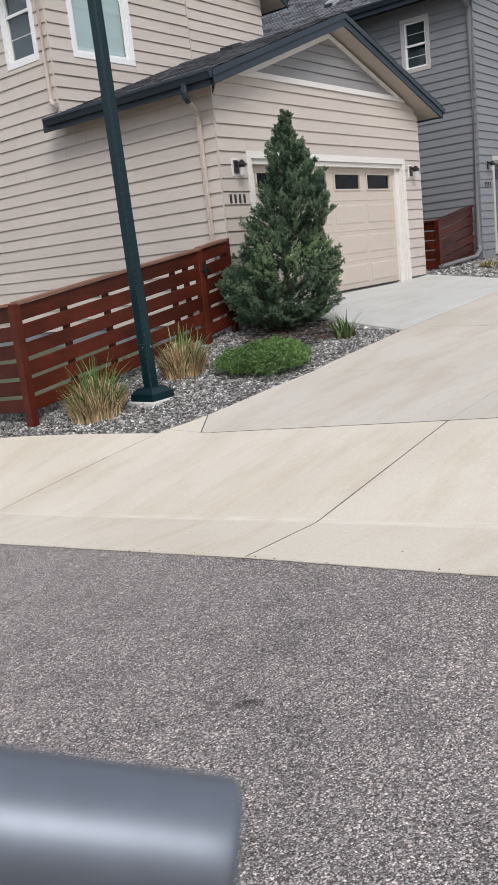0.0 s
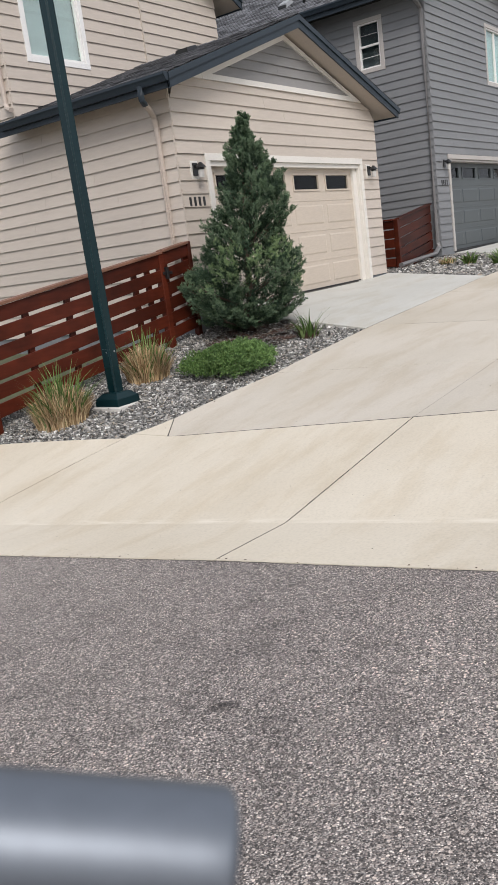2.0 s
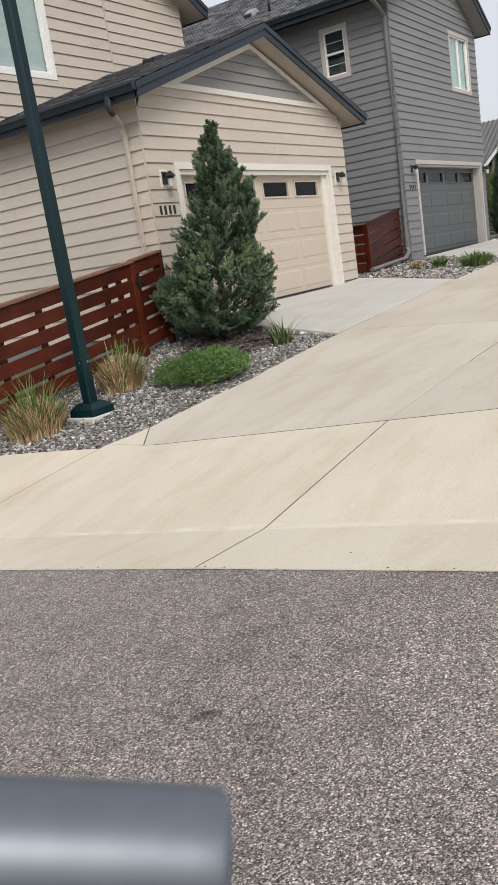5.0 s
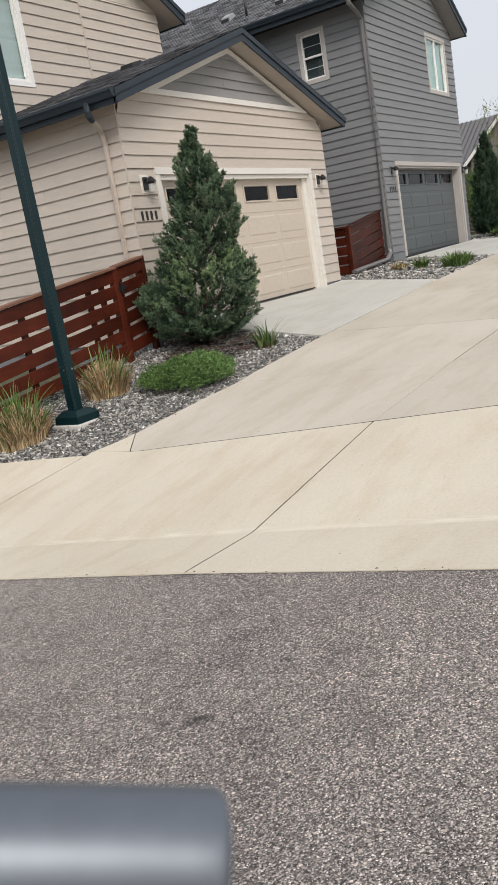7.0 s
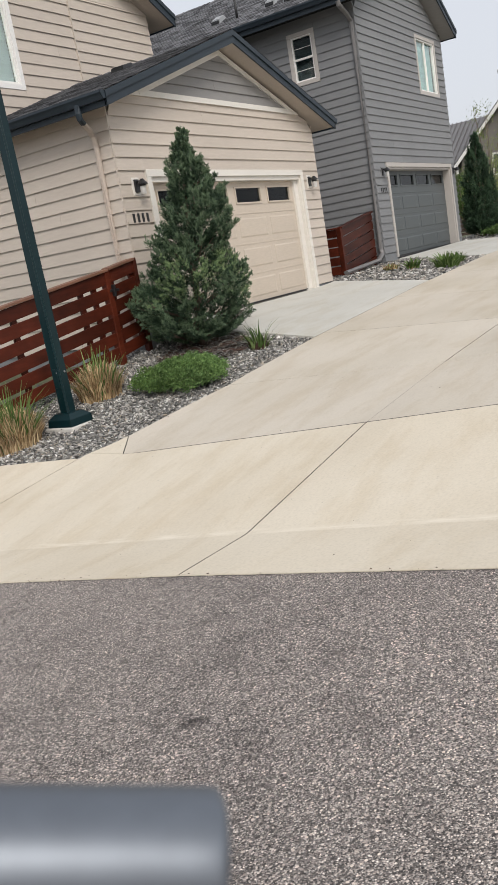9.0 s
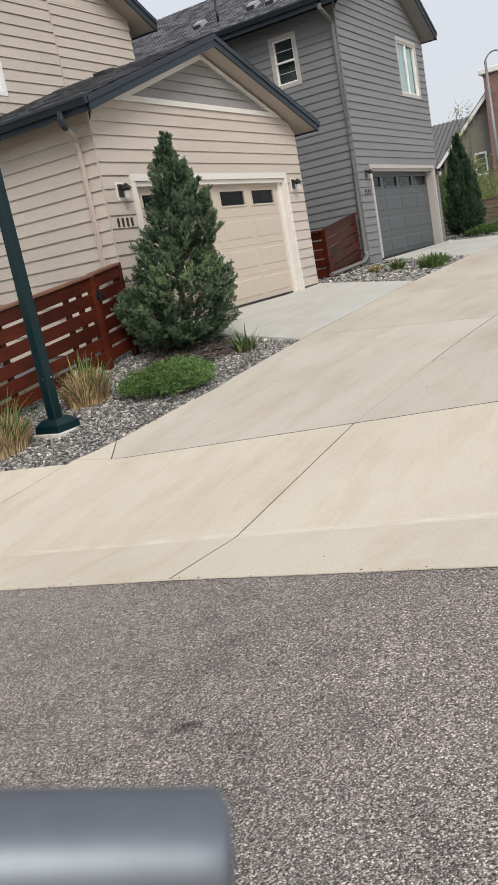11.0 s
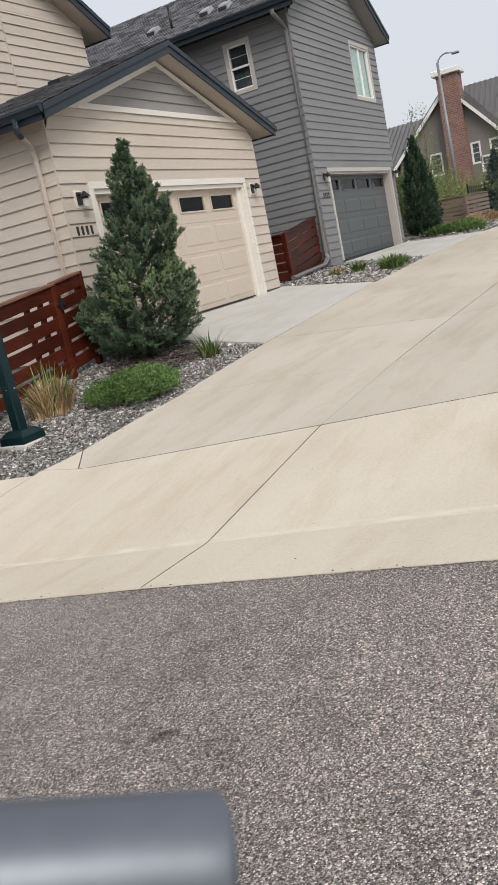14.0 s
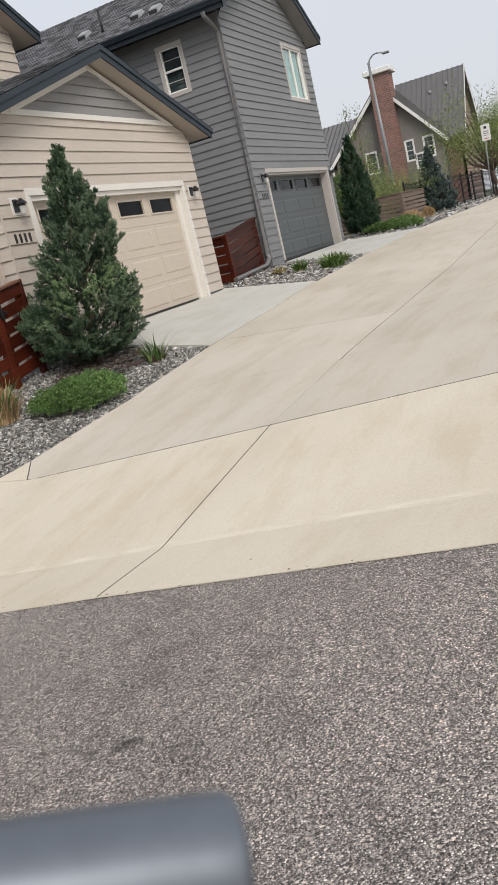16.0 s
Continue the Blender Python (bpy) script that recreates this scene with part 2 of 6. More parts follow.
def rock_surface():
    """Split river rock: mostly slate grey, some pale chips, a few tan ones."""
    m, nt, p = nodes_of("grey_river_rock")
    isl = nt.nodes.new("ShaderNodeNewGeometry").outputs["Random Per Island"]
    c = ramp(nt, isl, [(0.0, (0.06, 0.06, 0.059)), (0.35, (0.16, 0.157, 0.148)), (0.62, (0.30, 0.29, 0.268)), (0.80, (0.50, 0.48, 0.44)), (0.86, (0.34, 0.28, 0.21)), (0.90, (0.5, 0.49, 0.47)), (1.0, (0.78, 0.77, 0.74))])
    g = noise_of(nt, 70, 6)
    c = mix(nt, 1.0, c, ramp(nt, g, [(0.3, (0.82,) * 3), (0.7, (1.05,) * 3)]), "MULTIPLY")
    nt.links.new(c, p.inputs["Base Color"])
    p.inputs["Roughness"].default_value = 0.7
    bump(nt, p, g, 0.4, 0.002)
    return m


STONE = rock_surface()
MULCH = surface("red_brown_mulch", (0.10, 0.055, 0.04), 0.95, 4.0, 60, 0.3, 0.003, per_island=0.6)
BARK = surface("grey_brown_bark", (0.12, 0.085, 0.065), 0.9, 5.0, 40, 0.25, 0.006)
# inner juniper leaves: darkened green carries the shade inside the crown
SHADED_JUNIPER = foliage("shaded_blue_green_juniper", (0.024, 0.048, 0.032), (0.048, 0.088, 0.055), (0.08, 0.132, 0.08))
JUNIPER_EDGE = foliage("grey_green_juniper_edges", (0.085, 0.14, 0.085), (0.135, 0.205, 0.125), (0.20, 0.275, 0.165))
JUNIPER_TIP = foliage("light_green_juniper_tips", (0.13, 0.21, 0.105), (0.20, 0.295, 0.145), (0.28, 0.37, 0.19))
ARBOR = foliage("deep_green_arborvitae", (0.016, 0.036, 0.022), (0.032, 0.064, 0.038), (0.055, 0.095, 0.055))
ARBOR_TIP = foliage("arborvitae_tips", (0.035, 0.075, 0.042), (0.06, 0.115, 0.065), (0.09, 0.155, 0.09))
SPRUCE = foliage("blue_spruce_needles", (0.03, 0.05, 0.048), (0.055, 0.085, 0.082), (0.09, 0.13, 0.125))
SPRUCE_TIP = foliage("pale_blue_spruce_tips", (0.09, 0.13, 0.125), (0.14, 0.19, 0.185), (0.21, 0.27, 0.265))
SHRUB = foliage("bright_green_low_shrub", (0.045, 0.095, 0.028), (0.11, 0.20, 0.06), (0.21, 0.32, 0.11))
BLADE = foliage("green_grass_blades", (0.045, 0.09, 0.02), (0.095, 0.17, 0.042), (0.21, 0.285, 0.11))
STRAW = foliage("dry_straw_stubble", (0.22, 0.14, 0.07), (0.46, 0.325, 0.185), (0.74, 0.59, 0.385))
SPRING = foliage("young_spring_leaves", (0.10, 0.14, 0.04), (0.19, 0.25, 0.08), (0.33, 0.38, 0.16))
TUBE_METAL = surface("satin_grey_tube", (0.15, 0.168, 0.195), 0.43, 4.0, 220, 0.05, 0.0, metal=0.6)
def brick_surface():
    m, nt, p = nodes_of("red_brick")
    co = nt.nodes.new("ShaderNodeTexCoord")
    sp = nt.nodes.new("ShaderNodeSeparateXYZ")
    cb = nt.nodes.new("ShaderNodeCombineXYZ")
    nt.links.new(co.outputs["Object"], sp.inputs["Vector"])
    nt.links.new(sp.outputs["Y"], cb.inputs["X"])
    nt.links.new(sp.outputs["Z"], cb.inputs["Y"])
    b = node(nt, "ShaderNodeTexBrick", Scale=2.2, Color1=(0.25, 0.115, 0.09, 1), Color2=(0.16, 0.08, 0.066, 1), Mortar=(0.30, 0.26, 0.235, 1))
    nt.links.new(cb.outputs["Vector"], b.inputs["Vector"])
    c = mix(nt, 1.0, b.outputs["Color"], ramp(nt, noise_of(nt, 1.2, 4), [(0.3, (0.85,) * 3), (0.7, (1.08,) * 3)]), "MULTIPLY")
    nt.links.new(c, p.inputs["Base Color"])
    p.inputs["Roughness"].default_value = 0.85
    return m


BRICK = brick_surface()
FAR_STUCCO = surface("taupe_siding_paint", (0.20, 0.185, 0.17), 0.8, 0.6, 12, 0.06, 0.002)
METAL_ROOF = surface("charcoal_standing_seam", (0.16, 0.155, 0.155), 0.38, 0.6, 30, 0.08, 0.0, metal=0.3)
GALV = surface("galvanised_steel", (0.25, 0.26, 0.27), 0.5, 2.0, 40, 0.1, 0.0, metal=0.4)
SIGN_WHITE = surface("white_sign_sheet", (0.75, 0.74, 0.72), 0.4, 2.0, 40, 0.03, 0.0)
SIGN_RED = surface("red_sign_ink", (0.45, 0.05, 0.04), 0.5, 2.0, 40, 0.05, 0.0)


# ---- building tools ----
def part(name, bm, material, parent, label=""):
    """Link a bmesh as one mesh object under a thing (world coordinates)."""
    me = bpy.data.meshes.new(name)
    bm.normal_update()
    bm.to_mesh(me)
    bm.free()
    return linked(name, me, material, parent, label)


def linked(name, me, material, parent, label=""):
    me.materials.append(material)
    ob = new(name, me)
    if parent is not None:
        ob.parent = parent
        if parent.type == "EMPTY":
            ob.matrix_parent_inverse = Matrix.Translation(-parent.location)
    if label:
        tagged(ob, label)
    return ob


def root(name, at, label, category, group="", kind=""):
    ob = new(name)
    ob.location = at
    ob.empty_display_size = 0.1
    return tagged(ob, label, category, group, kind)


def from_arrays(name, verts, faces, material, parent, label="", kind="", smooth=False):
    me = bpy.data.meshes.new(name)
    me.from_pydata([tuple(v) for v in verts], [], [tuple(int(i) for i in f) for f in faces])
    if smooth:
        for p in me.polygons:
            p.use_smooth = True
    ob = linked(name, me, material, parent, label)
    if kind:
        tagged(ob, kind=kind)
    return ob


def hexa(bm, c):
    """Eight corners: four below, four above, each anticlockwise."""
    v = [bm.verts.new(p) for p in c]
    for f in ((3, 2, 1, 0), (4, 5, 6, 7), (0, 1, 5, 4), (1, 2, 6, 5), (2, 3, 7, 6), (3, 0, 4, 7)):
        bm.faces.new([v[i] for i in f])


def box(bm, x0, x1, y0, y1, z0, z1, edge=0.0):
    if edge:
        b2 = bmesh.new()
        hexa(b2, [(x0, y0, z0), (x1, y0, z0), (x1, y1, z0), (x0, y1, z0), (x0, y0, z1), (x1, y0, z1), (x1, y1, z1), (x0, y1, z1)])
        bmesh.ops.bevel(b2, geom=b2.edges[:], offset=edge, segments=1, affect="EDGES")
        me = bpy.data.meshes.new("scratch")
        b2.to_mesh(me)
        b2.free()
        bm.from_mesh(me)
        bpy.data.meshes.remove(me)
    else:
        hexa(bm, [(x0, y0, z0), (x1, y0, z0), (x1, y1, z0), (x0, y1, z0), (x0, y0, z1), (x1, y0, z1), (x1, y1, z1), (x0, y1, z1)])
    return bm


class Face:
    """A wall's own axes: a runs along it, o comes out of it, z is up."""

    def __init__(self, x, y, along, out):
        self.p, self.u, self.n = Vector((x, y, 0)), Vector((*along, 0)), Vector((*out, 0))

    def at(self, a, o, z):
        return self.p + self.u * a + self.n * o + Vector((0, 0, z))

    def box(self, bm, a0, a1, o0, o1, z0, z1, lift=0.0, edge=0.0):
        """lift: the rise from a0 to a1."""
        c = [self.at(a, o, z + (lift if a == a1 else 0)) for z in (z0, z1) for a, o in ((a0, o0), (a1, o0), (a1, o1), (a0, o1))]
        b2 = bmesh.new()
        hexa(b2, c)
        bmesh.ops.recalc_face_normals(b2, faces=b2.faces[:])
        if edge:
            bmesh.ops.bevel(b2, geom=b2.edges[:], offset=edge, segments=1, affect="EDGES")
        me = bpy.data.meshes.new("scratch")
        b2.to_mesh(me)
        b2.free()
        bm.from_mesh(me)
        bpy.data.meshes.remove(me)
        return bm


def sweep(points, radius, sides=12, flat=1.0):
    """A round or oval tube along points, with closed ends."""
    bm = bmesh.new()
    pts = [Vector(p) for p in points]
    rings = []
    for i, p in enumerate(pts):
        d = (pts[min(i + 1, len(pts) - 1)] - pts[max(i - 1, 0)]).normalized()
        side = d.cross(Vector((0, 0, 1)))
        side = side.normalized() if side.length > 1e-3 else Vector((1, 0, 0))
        up = side.cross(d)
        r = radius[i] if isinstance(radius, (list, tuple)) else radius
        rings.append([bm.verts.new(p + (side * math.cos(k * math.tau / sides) + up * flat * math.sin(k * math.tau / sides)) * r) for k in range(sides)])
    for a, b in zip(rings, rings[1:]):
        for k in range(sides):
            f = bm.faces.new((a[k], a[(k + 1) % sides], b[(k + 1) % sides], b[k]))
            f.smooth = True
    bm.faces.new(rings[0][::-1])
    bm.faces.new(rings[-1])
    bmesh.ops.recalc_face_normals(bm, faces=bm.faces[:])
    return bm


# ---- the lie of the land ----
GROUND_X = (-60, 0, 3.2, 3.9, 5.75, 8, 9.5, 10.1, 14.5, 19, 25, 45, 120)
GROUND_Y = (-30, 2.68, 5.2, 7.64, 30)
GROUND_Z = ((1.6, 1.75, 1.97, 2.0, 2.15, 2.2, 2.1, 2.0, 1.8, 1.5, 1.2, 1.0, 0.8),
            (-0.8, -0.84, -0.81, -0.84, -0.62, -0.51, -0.465, -0.455, -0.35, -0.17, 0.0, 0.15, 0.3),
            (-1.0, -1.06, -1.06, -1.08, -0.83, -0.555, -0.45, -0.41, -0.17, -0.01, 0.12, 0.22, 0.3),
            (-1.2, -1.25, -1.28, -1.28, -0.74, -0.42, -0.22, -0.005, -0.005, 0.17, 0.25, 0.3, 0.3),
            (-3.0, -2.6, -2.4, -2.3, -1.2, -0.6, -0.3, -0.2, -0.1, 0.1, 0.2, 0.3, 0.3))


def land(x, y):
    """The height of the ground."""
    return float(np.interp(y, GROUND_Y, [np.interp(x, GROUND_X, row) for row in GROUND_Z]))


def sheet(xs, ys, drop=0.0, thick=0.0):
    """A grid that follows the land."""
    bm = bmesh.new()
    rows = [[bm.verts.new((x, y, land(x, y) - drop)) for x in xs] for y in ys]
    for a, b in zip(rows, rows[1:]):
        for i in range(len(xs) - 1):
            bm.faces.new((a[i], a[i + 1], b[i + 1], b[i]))
    return bm


def slab(corners, nx, ny, lift=0.0, thick=0.12, parent=None, material=None, name="slab", round_edge=0.006):
    """A cast slab between four corners, that follows the land."""
    (ax, ay), (bx, by), (cx, cy), (dx, dy) = corners
    bm = bmesh.new()

    def xy(s, t):
        return ((ax * (1 - s) + bx * s) * (1 - t) + (dx * (1 - s) + cx * s) * t, (ay * (1 - s) + by * s) * (1 - t) + (dy * (1 - s) + cy * s) * t)
    ss = [0.0] + [round_edge / 3] + [i / nx for i in range(1, nx)] + [1 - round_edge / 3, 1.0]
    tt = [0.0] + [round_edge / 3] + [i / ny for i in range(1, ny)] + [1 - round_edge / 3, 1.0]
    grid = []
    for t in tt:
        row = []
        for s in ss:
            x, y = xy(s, t)
            rim = s in (0.0, 1.0) or t in (0.0, 1.0)
            row.append(bm.verts.new((x, y, land(x, y) + lift - (round_edge if rim else 0))))
        grid.append(row)
    for a, b in zip(grid, grid[1:]):
        for i in range(len(ss) - 1):
            bm.faces.new((a[i], a[i + 1], b[i + 1], b[i]))
    rim = grid[0] + [r[-1] for r in grid[1:]] + grid[-1][-2::-1] + [r[0] for r in grid[-2:0:-1]]
    low = [bm.verts.new((v.co.x, v.co.y, v.co.z - thick)) for v in rim]
    for i in range(len(rim)):
        j = (i + 1) % len(rim)
        bm.faces.new((rim[j], rim[i], low[i], low[j]))
    return part(name, bm, material, parent)


# ---- ground, street and drive ----
ground = part("ground", sheet([-400, -60, -20, -8, 0, 3.2, 3.9, 4.8, 5.75, 7, 8, 9.5, 10.1, 12, 14.5, 17, 19, 25, 45, 70, 120, 500],
                              [-400, -60, -30, -12, -3, 0, 2.68, 4, 5.2, 6.4, 7.64, 12, 30, 60, 400], 0.16), LAWN, None)
tagged(ground, "dull green and brown ground under the whole neighbourhood", "ground", kind="structure")
rx = [-9 + i * 0.35 for i in range(35)] + [3.19]
ry = [-24 + i * 0.6 for i in range(90)]
road = part("road", sheet(rx, ry, 0.004), ASPHALT, None)
tagged(road, "worn grey asphalt road with coarse light aggregate", "road", kind="structure")

drive = root("driveway", (8, 3, land(8, 3)), "pale cream concrete shared driveway of large cast slabs", "driveway", kind="structure")
J = 0.0055
# apron slabs with their gutter strip beside the road
for c in (((3.2, 2.72 + J), (5.75 - J, 2.67 + J), (5.75 - J, 5.25), (3.2, 5.70)), ((3.2, 5.7005), (5.75 - J, 5.2505), (5.738, 5.694), (3.2, 6.238)), ((3.2, -2.6), (5.75 - J, -2.6), (5.75 - J, 2.67 - J), (3.2, 2.72 - J)),
          ((3.2, 6.252), (5.63, 5.732), (5.22, 8.0), (3.2, 8.5)), ((3.2, 8.51), (5.22, 8.01), (5.2, 13.5), (3.2, 13.5)), ((3.2, -8.5), (5.75 - J, -8.5), (5.75 - J, -2.61), (3.2, -2.61))):
    slab(c, 26, 14, 0.0, 0.12, drive, APRON, round_edge=0.0015)
lane_x = [5.75, 7.75, 10.3, 13.1, 15.9, 18.6, 21.3, 24.2, 27.2, 30.5, 34, 38, 42, 47, 53, 60]
for x0, x1 in zip(lane_x, lane_x[1:]):
    g = J if x0 < 6 else 0.005
    for y0, y1, y2 in ((2.67 + J * 0.42, 5.25, 5.25), (-3.4, 2.67 - J * 0.42, 2.67 - J * 0.42)):
        slab(((x0 + g, y0), (x1 - 0.005, y0), (x1 - 0.005, y2), (x0 + g, y1)), 16 if x0 < 6 else 7, 34 if x0 < 6 else 7, 0.0, 0.12, drive, LANE, round_edge=0.001 if x0 < 6 else 0.006)
# the drive flares towards the bed beside the apron
slab(((5.76, 5.2505), (7.745, 5.2505), (7.0, 5.40), (6.2, 5.53)), 16, 8, 0.0, 0.12, drive, LANE, round_edge=0.001)
slab(((5.756, 5.262), (6.188, 5.535), (5.96, 5.60), (5.742, 5.69)), 8, 8, 0.0, 0.12, drive, APRON, round_edge=0.001)
pad = slab(((10.07, 5.262), (14.95, 5.262), (15.82, 7.60), (10.07, 7.60)), 12, 8, 0.0, 0.14, drive, PAD)
slab(((10.19, 7.605), (15.09, 7.605), (15.09, 8.30), (10.19, 8.30)), 10, 3, 0.0, 0.14, drive, PAD)
slab(((18.95, 5.262), (25.0, 5.262), (25.1, 7.66), (19.75, 7.66)), 12, 8, 0.0, 0.14, drive, PAD)

# dark joint filler a little below the slabs
def joint(p, q, half, drop, filler=FILLER):
    n = max(2, int(math.dist(p, q) / 0.06))
    rng = random.Random(int(p[0] * 100 + q[1] * 10))
    dx, dy = (q[0] - p[0]) / math.dist(p, q), (q[1] - p[1]) / math.dist(p, q)
    bm = bmesh.new()
    last = None
    for k in range(n + 1):
        t = k / n
        x, y = p[0] + (q[0] - p[0]) * t, p[1] + (q[1] - p[1]) * t
        w = half * rng.uniform(0.8, 1.25)
        z = land(x, y) - drop * rng.uniform(0.7, 1.3)
        pair = [bm.verts.new((x - dy * w, y + dx * w, z)), bm.verts.new((x + dy * w, y - dx * w, z)), bm.verts.new((x + dy * w, y - dx * w, z - 0.04)), bm.verts.new((x - dy * w, y + dx * w, z - 0.04))]
        if last:
            for i in range(4):
                bm.faces.new((last[i], last[(i + 1) % 4], pair[(i + 1) % 4], pair[i]))
        last = pair
    bmesh.ops.recalc_face_normals(bm, faces=bm.faces[:])
    part("joint_filler", bm, filler, drive)


joint((5.75, -2.6), (5.75, 5.25), J * 1.3, -0.0005)
joint((5.755, 5.256), (6.19, 5.533), J, 0.001)
joint((3.22, 2.7196), (3.9, 2.7063), J * 0.7, 0.001)
joint((3.9, 2.7063), (5.74, 2.6702), J, 0.002)
joint((3.196, -2.6), (3.196, 8.5), 0.006, 0.006)
joint((5.76, 2.67), (40.0, 2.67), J * 0.36, 0.001, FILLER_PALE)
joint((7.75, -2.6), (7.75, 5.25), J * 0.7, 0.002)
joint((10.3, -2.6), (10.3, 5.25), J * 0.8, 0.001)
joint((3.25, 6.245), (5.62, 5.725), 0.006, 0.003)
for x in lane_x[1:9]:
    joint((x, -3.4), (x, 5.25), 0.006, 0.003)
joint((10.07, 5.256), (14.95, 5.256), 0.006, 0.004)
joint((18.95, 5.256), (25.0, 5.256), 0.01, 0.004)

# gravel beds: soil sheets under the stones
BED_ONE = ((5.27, 8.6), (5.24, 7.6), (5.62, 5.76), (5.98, 5.61), (6.22, 5.545), (7.02, 5.415), (7.76, 5.275), (10.04, 5.275), (10.04, 7.62), (9.5, 7.62), (9.5, 8.6))
BED_TWO = ((15.86, 9.2), (15.84, 7.62), (14.97, 5.28), (18.93, 5.28), (19.72, 7.66), (18.88, 7.70), (18.88, 9.2))
BED_THREE = ((25.15, 7.6), (25.05, 5.28), (44.0, 5.28), (58.0, 5.4), (58.0, 9.0), (25.6, 9.0))


def inside(poly, x, y):
    hit = False
    for (ax, ay), (bx, by) in zip(poly, poly[1:] + poly[:1]):
        if (ay > y) != (by > y) and x < (bx - ax) * (y - ay) / (by - ay) + ax:
            hit = not hit
    return hit


def bed(name, poly, label):
    bm = bmesh.new()
    f = bm.faces.new([bm.verts.new((x, y, 0)) for x, y in poly])
    for axis, lo, hi, step in ((Vector((1, 0, 0)), 5, 60, 0.5), (Vector((0, 1, 0)), 5, 10, 0.5)):
        k = lo
        while k < hi:
            bmesh.ops.bisect_plane(bm, geom=bm.verts[:] + bm.edges[:] + bm.faces[:], plane_co=axis * k, plane_no=axis)
            k += step if k < 20 else 3
    for v in bm.verts:
        v.co.z = land(v.co.x, v.co.y) - 0.05
    ob = part(name, bm, SOIL, None)
    return tagged(ob, label, "planting bed", kind="structure")


bed("planting_bed", BED_ONE, "bare soil bed under grey river rock beside the fence")
bed("planting_bed", BED_TWO, "bare soil bed under river rock between two garages")
bed("planting_bed", BED_THREE, "long soil bed under river rock along the drive")


def stones(name, poly, box_, count, size, label, seed):
    rng = np.random.default_rng(seed)
    ico = bmesh.new()
    bmesh.ops.create_icosphere(ico, subdivisions=1, radius=1)
    base = np.array([v.co[:] for v in ico.verts])
    tri = np.array([[v.index for v in f.verts] for f in ico.faces])
    ico.free()
    V, F, n = [], [], 0
    while n < count:
        x, y = rng.uniform(box_[0], box_[1]), rng.uniform(box_[2], box_[3])
        if not inside(poly, x, y):
            continue
        s = size * rng.lognormal(0, 0.35) * 0.5
        p = base * (1 + rng.normal(0, 0.16, (len(base), 1))) * s * np.array([rng.uniform(1.0, 2.0), rng.uniform(0.7, 1.1), rng.uniform(0.3, 0.65)])
        e = Euler((rng.normal(0, 0.45), rng.normal(0, 0.45), rng.uniform(0, 6.28))).to_matrix()
        p = p @ np.array(e).T + [x, y, land(x, y) - 0.05 + rng.uniform(0, 0.035)]
        V.append(p)
        F.append(tri + n * len(base))
        n += 1
    ob = from_arrays(name, np.concatenate(V), np.concatenate(F), STONE, None)
    return tagged(ob, label, "gravel", kind="stuff")


stones("gravel", BED_ONE, (5.2, 10.1, 5.2, 8.6), 60000, 0.021, "grey and white river rock covering the planting bed", 3)
stones("gravel", BED_TWO, (14.9, 19.8, 5.2, 9.2), 13000, 0.040, "grey river rock between the two garages", 4)
stones("gravel", BED_THREE, (25.0, 58, 5.2, 9.0), 9000, 0.085, "pale river rock along the far drive edge", 5)


# ---- house tools ----
def cut(span, holes):
    segs = [span]
    for h0, h1 in holes:
        out = []
        for a, b in segs:
            if h1 <= a or h0 >= b:
                out.append((a, b))
            else:
                if h0 > a:
                    out.append((a, h0))
                if h1 < b:
                    out.append((h1, b))
        segs = out
    return [s for s in segs if s[1] - s[0] > 0.02]


def wall(name, face, length, z0, z1, openings, material, parent, thick=0.18, clip=None):
    """A wall with real openings, as one mesh of blocks. clip(z) bounds it under a gable."""
    bm = bmesh.new()
    zs = sorted({z0, z1, *[o[2] for o in openings], *[o[3] for o in openings]})
    if clip:
        k = int((z1 - z0) / 0.25)
        zs = sorted({*zs, *[z0 + (z1 - z0) * i / k for i in range(k + 1)]})
    for za, zb in zip(zs, zs[1:]):
        lo, hi = (0, length)
        la, ha = clip(za) if clip else (lo, hi)
        lb, hb = clip(zb) if clip else (lo, hi)
        holes = [(o[0], o[1]) for o in openings if o[2] < zb - 1e-4 and o[3] > za + 1e-4]
        for a, b in cut((min(la, lb), max(ha, hb)), holes):
            a0, a1 = (la, lb) if abs(a - min(la, lb)) < 1e-6 else (a, a)
            b0, b1 = (ha, hb) if abs(b - max(ha, hb)) < 1e-6 else (b, b)
            hexa(bm, [face.at(a0, -thick, za), face.at(b0, -thick, za), face.at(b0, 0, za), face.at(a0, 0, za),
                      face.at(a1, -thick, zb), face.at(b1, -thick, zb), face.at(b1, 0, zb), face.at(a1, 0, zb)])
    bmesh.ops.remove_doubles(bm, verts=bm.verts[:], dist=1e-4)
    bmesh.ops.recalc_face_normals(bm, faces=bm.faces[:])
    return part(name, bm, material, parent)


